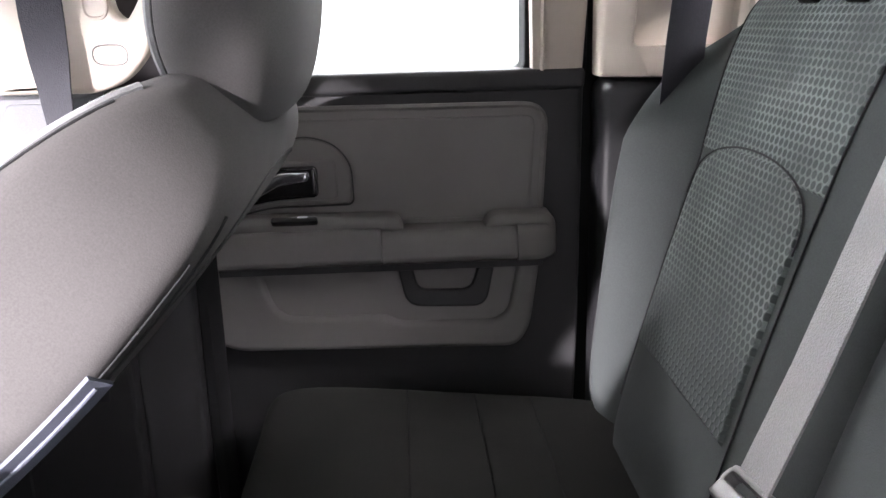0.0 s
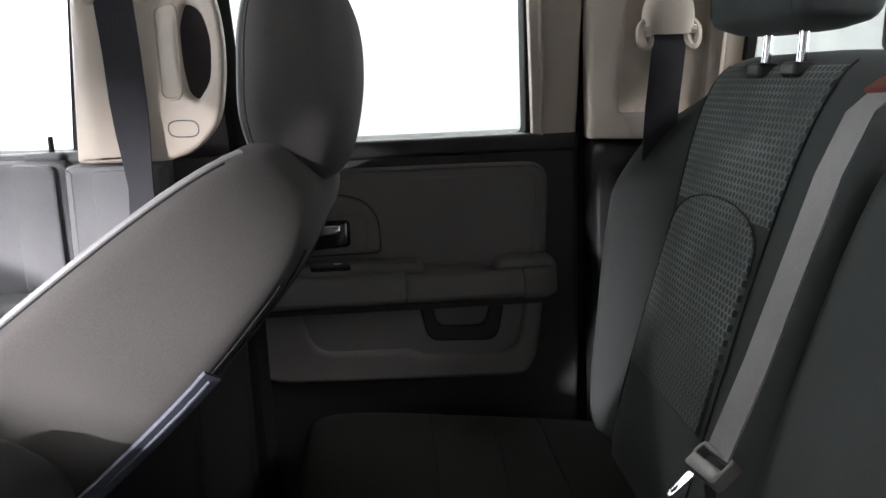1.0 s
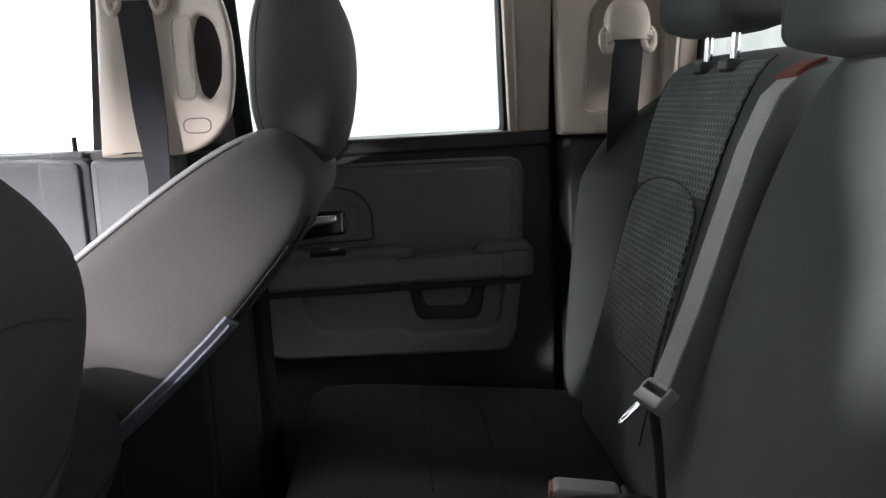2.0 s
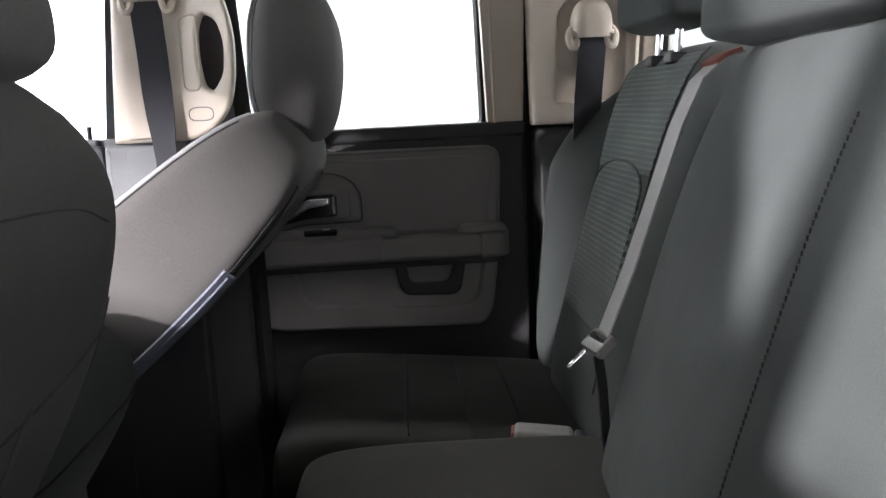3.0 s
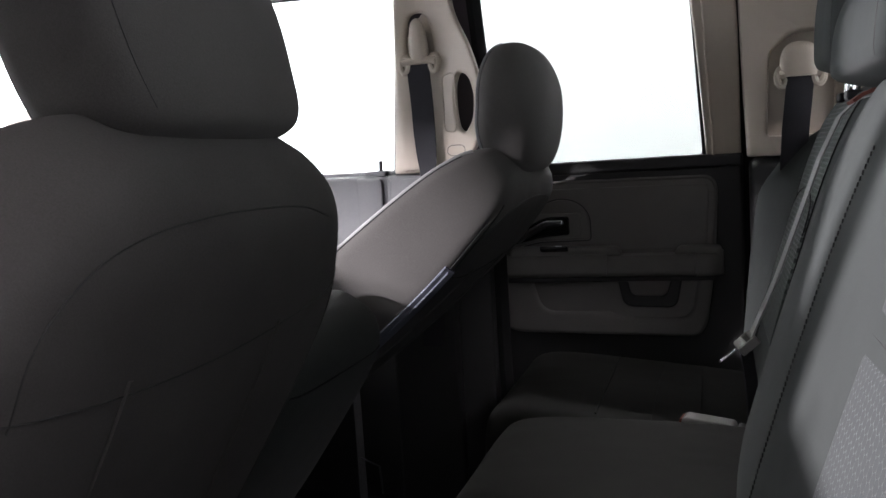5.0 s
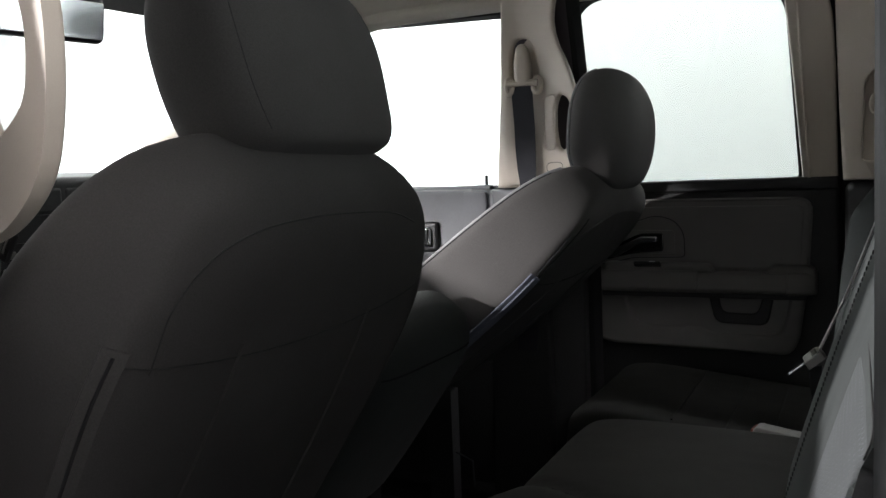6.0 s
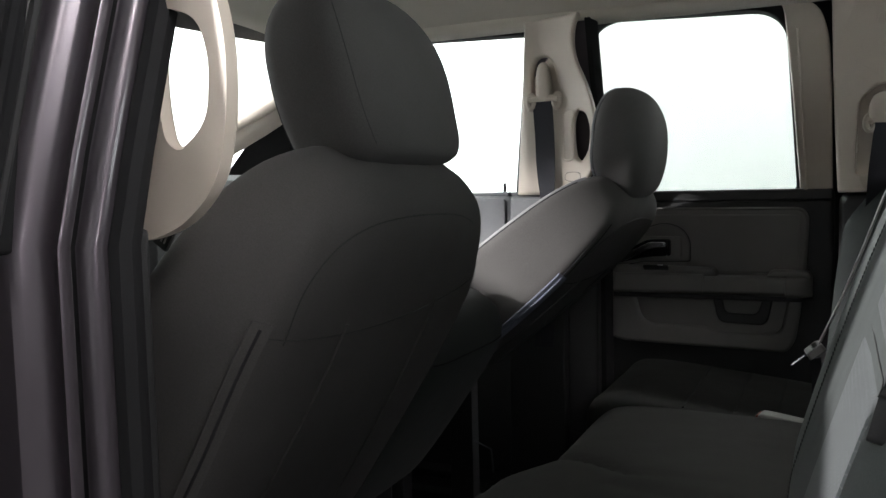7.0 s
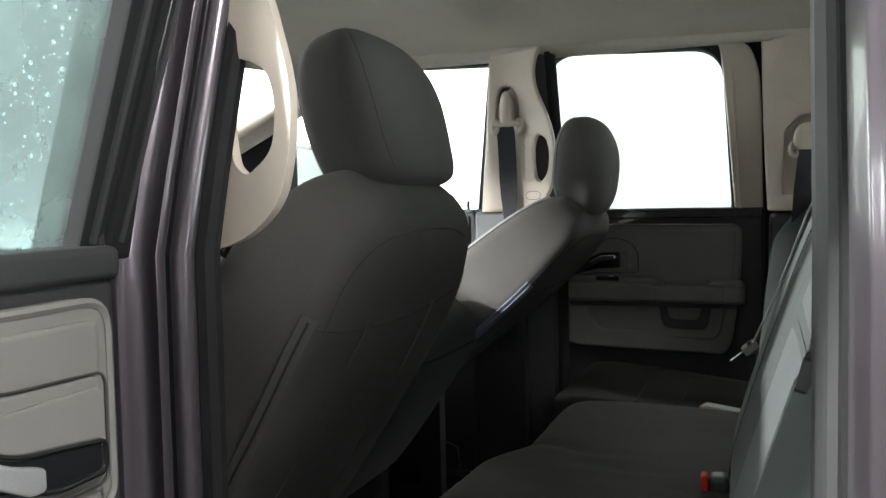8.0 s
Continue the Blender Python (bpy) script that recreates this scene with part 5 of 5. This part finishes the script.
def split_seat(p):
    """The driver's pad reaches further forward than the middle one, with a sewn valley between."""
    y = -0.2235 - p.z
    k = max(0.0, min(1.0, (-0.02 - y) / 0.14))
    k = k * k * (3 - 2 * k)
    x = p.x - 0.050 * k * max(0.0, -p.x / 0.21)
    up = p.y
    if up > 0:
        g = seam_distance(Vector((x + 0.005, y)))
        up -= 0.007 * math.exp(-(g / 0.011) ** 2) + 0.010 * max(0.0, 1 - abs(y - 0.10) / 0.35) * max(0.0, (x + 0.05) / 0.25) - 0.008 * math.exp(-((y + 0.40) / 0.2) ** 2) * max(0.0, -x / 0.2)
    return Vector((x, up, p.z))


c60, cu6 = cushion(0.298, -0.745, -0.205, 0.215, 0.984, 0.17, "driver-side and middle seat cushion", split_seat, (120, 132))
line = []
for k in range(41):
    i, t = min(5, int(k * 6 / 40)), k * 6 / 40 - min(5, int(k * 6 / 40))
    q = SEAM[i].lerp(SEAM[i + 1], t)
    raw = Vector((min(0.2, max(-0.2, q.x - 0.005)), 0, -(q.y + 0.2235)))
    raw.y = 0.085 * max(0.0, 1 - abs(raw.x / 0.21) ** 5.5) ** (1 / 5.5)
    line.append(split_seat(raw) + Vector((0, 0.0008, 0)))
part("bolster_seam", stitch(line, 0.0013), M_THREAD, c60)
part("base", box_between((-0.14, -0.70, on_bench(0.585)), (0.20, 0.70, on_bench(0.83)), 0.02, 3), M_BLACK, bench, "black bench base")
part("back_shell", box_between((0.33, -0.74, on_bench(0.62)), (0.385, 0.74, on_bench(1.36)), 0.02, 3), M_BLACK, bench)

# ---------------------------------------------------------------- belts on the bench
belt = thing("seat_belt", "pale grey middle seat belt with hanging latch", "seat belt", group="seat belts")
wpts = [(0.322, 0.204, 1.437), (0.302, 0.208, 1.432), (0.279, 0.214, 1.410), (0.256, 0.216, 1.36), (0.228, 0.216, 1.28), (0.199, 0.214, 1.20), (0.166, 0.208, 1.125)]
part("webbing", ribbon(wpts, (0.02, -0.99, 0.05), 0.042, 0.002), M_WEB_PALE, belt)
part("loop", ribbon([(0.318, 0.205, 1.440), (0.303, 0.208, 1.4345), (0.292, 0.211, 1.4265)], (0.02, -0.99, 0.05), 0.044, 0.004), M_ORANGE, belt, "rust red belt sleeve")


def axes(at, across, up):
    """A frame at a point: local x along across, local z close to up."""
    ax = Vector(across).normalized()
    az = (Vector(up) - ax * ax.dot(Vector(up))).normalized()
    ay = az.cross(ax)
    return Matrix(((ax.x, ay.x, az.x, at[0]), (ax.y, ay.y, az.y, at[1]), (ax.z, ay.z, az.z, at[2]), (0, 0, 0, 1)))


tm = axes((0.160, 0.206, 1.116), (0.12, -0.98, 0.05), (0.72, 0.12, 0.60))
plate = rounded_outline(grow([(-0.027, -0.015), (0.027, -0.015), (0.027, 0.014), (-0.027, 0.014)]), 0.005)
slit = rounded_outline(grow([(-0.022, 0.000), (0.022, 0.000), (0.022, 0.007), (-0.022, 0.007)]), 0.002)
lt = part("latch_plate", panel(plate, [slit], lambda u, v, w: tm @ Vector((u, w - 0.006, v)), 0.012, 0.004), M_BUCKLE, belt, "grey plastic latch plate")
part("latch_tongue", panel(rounded_outline(grow([(-0.004, -0.046), (0.004, -0.046), (0.006, -0.016), (-0.006, -0.016)]), 0.004), [rounded_outline(grow([(-0.0018, -0.041), (0.0018, -0.041), (0.0018, -0.034), (-0.0018, -0.034)]), 0.0008)],
                           lambda u, v, w: tm @ Vector((u - 0.012, w - 0.001, v)), 0.0025, 0.0008), M_CHROME, lt, "bright steel tongue")
part("lower_strap", ribbon([(0.160, 0.214, 1.10), (0.165, 0.214, 1.06), (0.168, 0.214, 1.0), (0.175, 0.21, 0.955)], (0.5, 0.8, 0), 0.030, 0.002), M_WEB, belt)

buckle = thing("belt_buckle", "pale grey belt buckle lying on the cushion", "belt buckle", group="belt buckles")
bmx = Matrix.Translation((0.107, 0.300, 0.966)) @ Matrix.Rotation(radians(-9), 4, "Z") @ Matrix.Rotation(radians(6), 4, "Y")
b_ = part("buckle_case", rounded_box((0.078, 0.042, 0.024), 0.008, 4, bmx), M_BUCKLE, buckle)
part("release_button", rounded_box((0.006, 0.030, 0.016), 0.002, 2, bmx @ Matrix.Translation((-0.039, 0, 0))), M_ORANGE, b_, "dull red release button")
part("stalk", ribbon([bmx @ Vector(p) for p in ((0.036, 0, 0.0), (0.055, 0, -0.002), (0.075, -0.004, -0.010), (0.10, -0.01, -0.03))], (0, 1, 0.1), 0.030, 0.004), M_WEB, buckle)
part("crease_wrap", rounded_box((0.012, 0.036, 0.018), 0.004, 2, bmx @ Matrix.Translation((0.046, 0, 0))), M_BLACK, buckle)

red = thing("belt_buckle", "black belt buckle with bright red button", "belt buckle", group="belt buckles")
rm = Matrix.Translation((0.108, -0.205, 0.995)) @ Matrix.Rotation(radians(-3), 4, "Y") @ Matrix.Rotation(radians(4), 4, "Z")
b_ = part("buckle_case", rounded_box((0.030, 0.034, 0.080), 0.010, 4, rm @ Matrix.Translation((0.020, 0, -0.032))), M_BLACK, red)
part("release_button", rounded_box((0.010, 0.026, 0.052), 0.0045, 4, rm @ Matrix.Translation((0.001, 0, -0.018))), M_RED, b_, "bright red release button")

belt = thing("seat_belt", "dark driver-side rear belt with bright tongue", "seat belt", group="seat belts")
part("webbing", ribbon([(0.30, -0.69, 1.49), (0.274, -0.692, 1.36), (0.244, -0.692, 1.27), (0.222, -0.690, 1.15), (0.205, -0.685, 1.0)], (0.3, 0.9, 0.1), 0.047), M_WEB, belt)
tm2 = axes((0.2265, -0.690, 1.252), (0.16, 0.98, 0.0), (0.24, 0.0, 0.97))
lt = part("latch_plate", panel(plate, [slit], lambda u, v, w: tm2 @ Vector((u, w - 0.006, v)), 0.012, 0.004), M_BLACK, belt)
# silver colour carries the tongue's sunlit glint
part("latch_tongue", panel(rounded_outline(grow([(-0.006, -0.050), (0.006, -0.050), (0.008, -0.016), (-0.008, -0.016)]), 0.004), [], lambda u, v, w: tm2 @ Vector((u, w - 0.001, v)), 0.0025, 0.0008), M_SILVER, lt, "bright steel tongue")
belt_guide(belt, (0.300, -0.694, 1.487), Matrix.Rotation(radians(8), 4, "X"))

# ---------------------------------------------------------------- front of the cab
for sy in (1, -1):
    ap = thing("pillar_trim", "beige windscreen pillar trim with grab handle", "trim", group="pillar trims")
    path = [(-1.86, sy * 0.76, 1.385), (-1.60, sy * 0.745, 1.475), (-1.30, sy * 0.71, 1.590), (-1.05, sy * 0.66, 1.690), (-0.90, sy * 0.62, 1.745)]
    part("cover", tube(path, 0.050, 12), M_BEIGE, ap)
    hp = [(-1.42, sy * 0.672, 1.545), (-1.36, sy * 0.645, 1.558), (-1.22, sy * 0.628, 1.604), (-1.10, sy * 0.618, 1.652), (-1.05, sy * 0.628, 1.680)]
    part("grab_handle", tube(hp, 0.016, 10), M_BEIGE, ap)
dash = thing("dashboard", "grey moulded dashboard with radio controls", "dashboard")
bm = bmesh.new()
prof = [(-1.80, 1.34), (-1.55, 1.425), (-1.32, 1.432), (-1.24, 1.415), (-1.20, 1.37), (-1.19, 1.20), (-1.22, 1.02), (-1.32, 0.90), (-1.80, 0.86)]
rings = [[bm.verts.new((x + 0.03 * (y / 0.78) ** 2, y, z)) for x, z in prof] for y in arc_rows(-0.78, 0.78, 18)]
for A, B in zip(rings, rings[1:]):
    for k in range(len(prof)):
        bm.faces.new((A[k], A[(k + 1) % len(prof)], B[(k + 1) % len(prof)], B[k]))
bm.faces.new(rings[0])
bm.faces.new(rings[-1])
part("dash_body", bm, M_DASH, dash, smooth=35)
cl = part("cluster_hood", rounded_box((0.16, 0.40, 0.12), 0.04, 5, Matrix.Translation((-1.22, -0.42, 1.40))), M_DASH, dash)
part("center_panel", rounded_box((0.06, 0.30, 0.30), 0.02, 4, Matrix.Translation((-1.175, 0.0, 1.27))), M_BLACK, dash)
for iy in range(3):
    part("air_vent", rounded_box((0.012, 0.085, 0.05), 0.008, 3, Matrix.Translation((-1.148, -0.09 + 0.09 * iy, 1.375))), M_BLACK, dash)
for iy in range(5):
    for iz in range(2):
        part("button", rounded_box((0.01, 0.026, 0.014), 0.003, 2, Matrix.Translation((-1.144, -0.08 + 0.04 * iy, 1.25 + 0.03 * iz))), M_VINYL, dash)
for iy in (-0.09, 0.0, 0.09):
    bm = bmesh.new()
    tube([(-1.146, iy, 1.195), (-1.128, iy, 1.195), (-1.122, iy, 1.195)], 0.020, 16, bm)
    part("knob", bm, M_BLACK, dash, "black round control knob")
part("screen", rounded_box((0.008, 0.15, 0.05), 0.003, 2, Matrix.Translation((-1.145, 0, 1.325))), M_BLACK, dash)
wheel = thing("steering_wheel", "black steering wheel behind the dashboard column", "steering wheel", Matrix.Translation((-0.99, -0.42, 1.25)) @ Matrix.Rotation(radians(-62), 4, "Y"))
part("rim", tube([(0.185 * math.cos(2 * math.pi * k / 40), 0.185 * math.sin(2 * math.pi * k / 40), 0) for k in range(40)], 0.015, 10, closed=True), M_BLACK, wheel)
part("hub", rounded_box((0.13, 0.16, 0.05), 0.02, 4), M_BLACK, wheel)
for a in (0, 90, 180):
    part("spoke", rounded_box((0.12, 0.035, 0.018), 0.006, 2, Matrix.Rotation(radians(a + 90), 4, "Z") @ Matrix.Translation((0.12, 0, 0))), M_BLACK, wheel)
part("column", tube([(0, 0, -0.02), (0, 0, -0.28)], 0.03, 12), M_BLACK, wheel)
ws = thing("window_2", "large raked windscreen of clear glass", "", kind="structure")
bm = bmesh.new()
rows = []
for i in range(9):
    t = i / 8
    row = []
    for k in range(13):
        v = -1 + 2 * k / 12
        row.append(bm.verts.new((-1.88 + 0.88 * t - 0.10 * (1 - v * v), v * (0.77 - 0.11 * t), 1.395 + 0.385 * t)))
    rows.append(row)
for A, B in zip(rows, rows[1:]):
    for k in range(12):
        bm.faces.new((A[k], A[k + 1], B[k + 1], B[k]))
p = part("pane", bm, M_GLASS, ws, smooth=60)
p.visible_shadow = False
# black printed band along the windscreen's top and sides
bm = bmesh.new()
band = []
for k in range(25):
    v = -1 + 2 * k / 24
    band.append([bm.verts.new((-1.88 + 0.88 * t - 0.10 * (1 - v * v) + 0.004, v * (0.77 - 0.11 * t), 1.391 + 0.385 * t)) for t in (0.94, 1.0)])
for A, B in zip(band, band[1:]):
    bm.faces.new((A[0], A[1], B[1], B[0]))
part("printed_band", bm, M_BLACK, ws, "black printed band", smooth=60)
part("firewall", box_between((-1.95, -0.80, 0.55), (-1.86, 0.80, 1.39), 0.01, 2), M_BLACK, ws)
mir = thing("rear_view_mirror", "black framed interior mirror on the windscreen", "mirror", Matrix.Translation((-1.10, -0.02, 1.708)) @ Matrix.Rotation(radians(-13), 4, "Z") @ Matrix.Rotation(radians(9), 4, "Y"))
part("housing", rounded_box((0.035, 0.25, 0.085), 0.016, 4), M_BLACK, mir)
part("mirror_glass", rounded_box((0.004, 0.232, 0.068), 0.0015, 2, Matrix.Translation((0.0175, 0, 0))), M_CHROME, mir, "mirror glass")
part("stem", tube([(-0.01, 0, 0.02), (-0.05, 0, 0.06), (-0.08, 0, 0.075)], 0.009, 8), M_BLACK, mir)
for sy in (1, -1):
    om = thing("wing_mirror", "black wing mirror on a front door", "mirror", Matrix.Translation((-1.30, sy * 1.06, 1.49)), group="wing mirrors")
    part("housing", rounded_box((0.10, 0.20, 0.20), 0.035, 5), M_BLACK, om)
    part("mirror_glass", rounded_box((0.006, 0.165, 0.165), 0.002, 2, Matrix.Translation((0.0515, 0, 0))), M_CHROME, om, "mirror glass")
    part("arm", rounded_box((0.05, 0.14, 0.045), 0.012, 3, Matrix.Translation((-0.01, -sy * 0.14, -0.085))), M_BLACK, om)
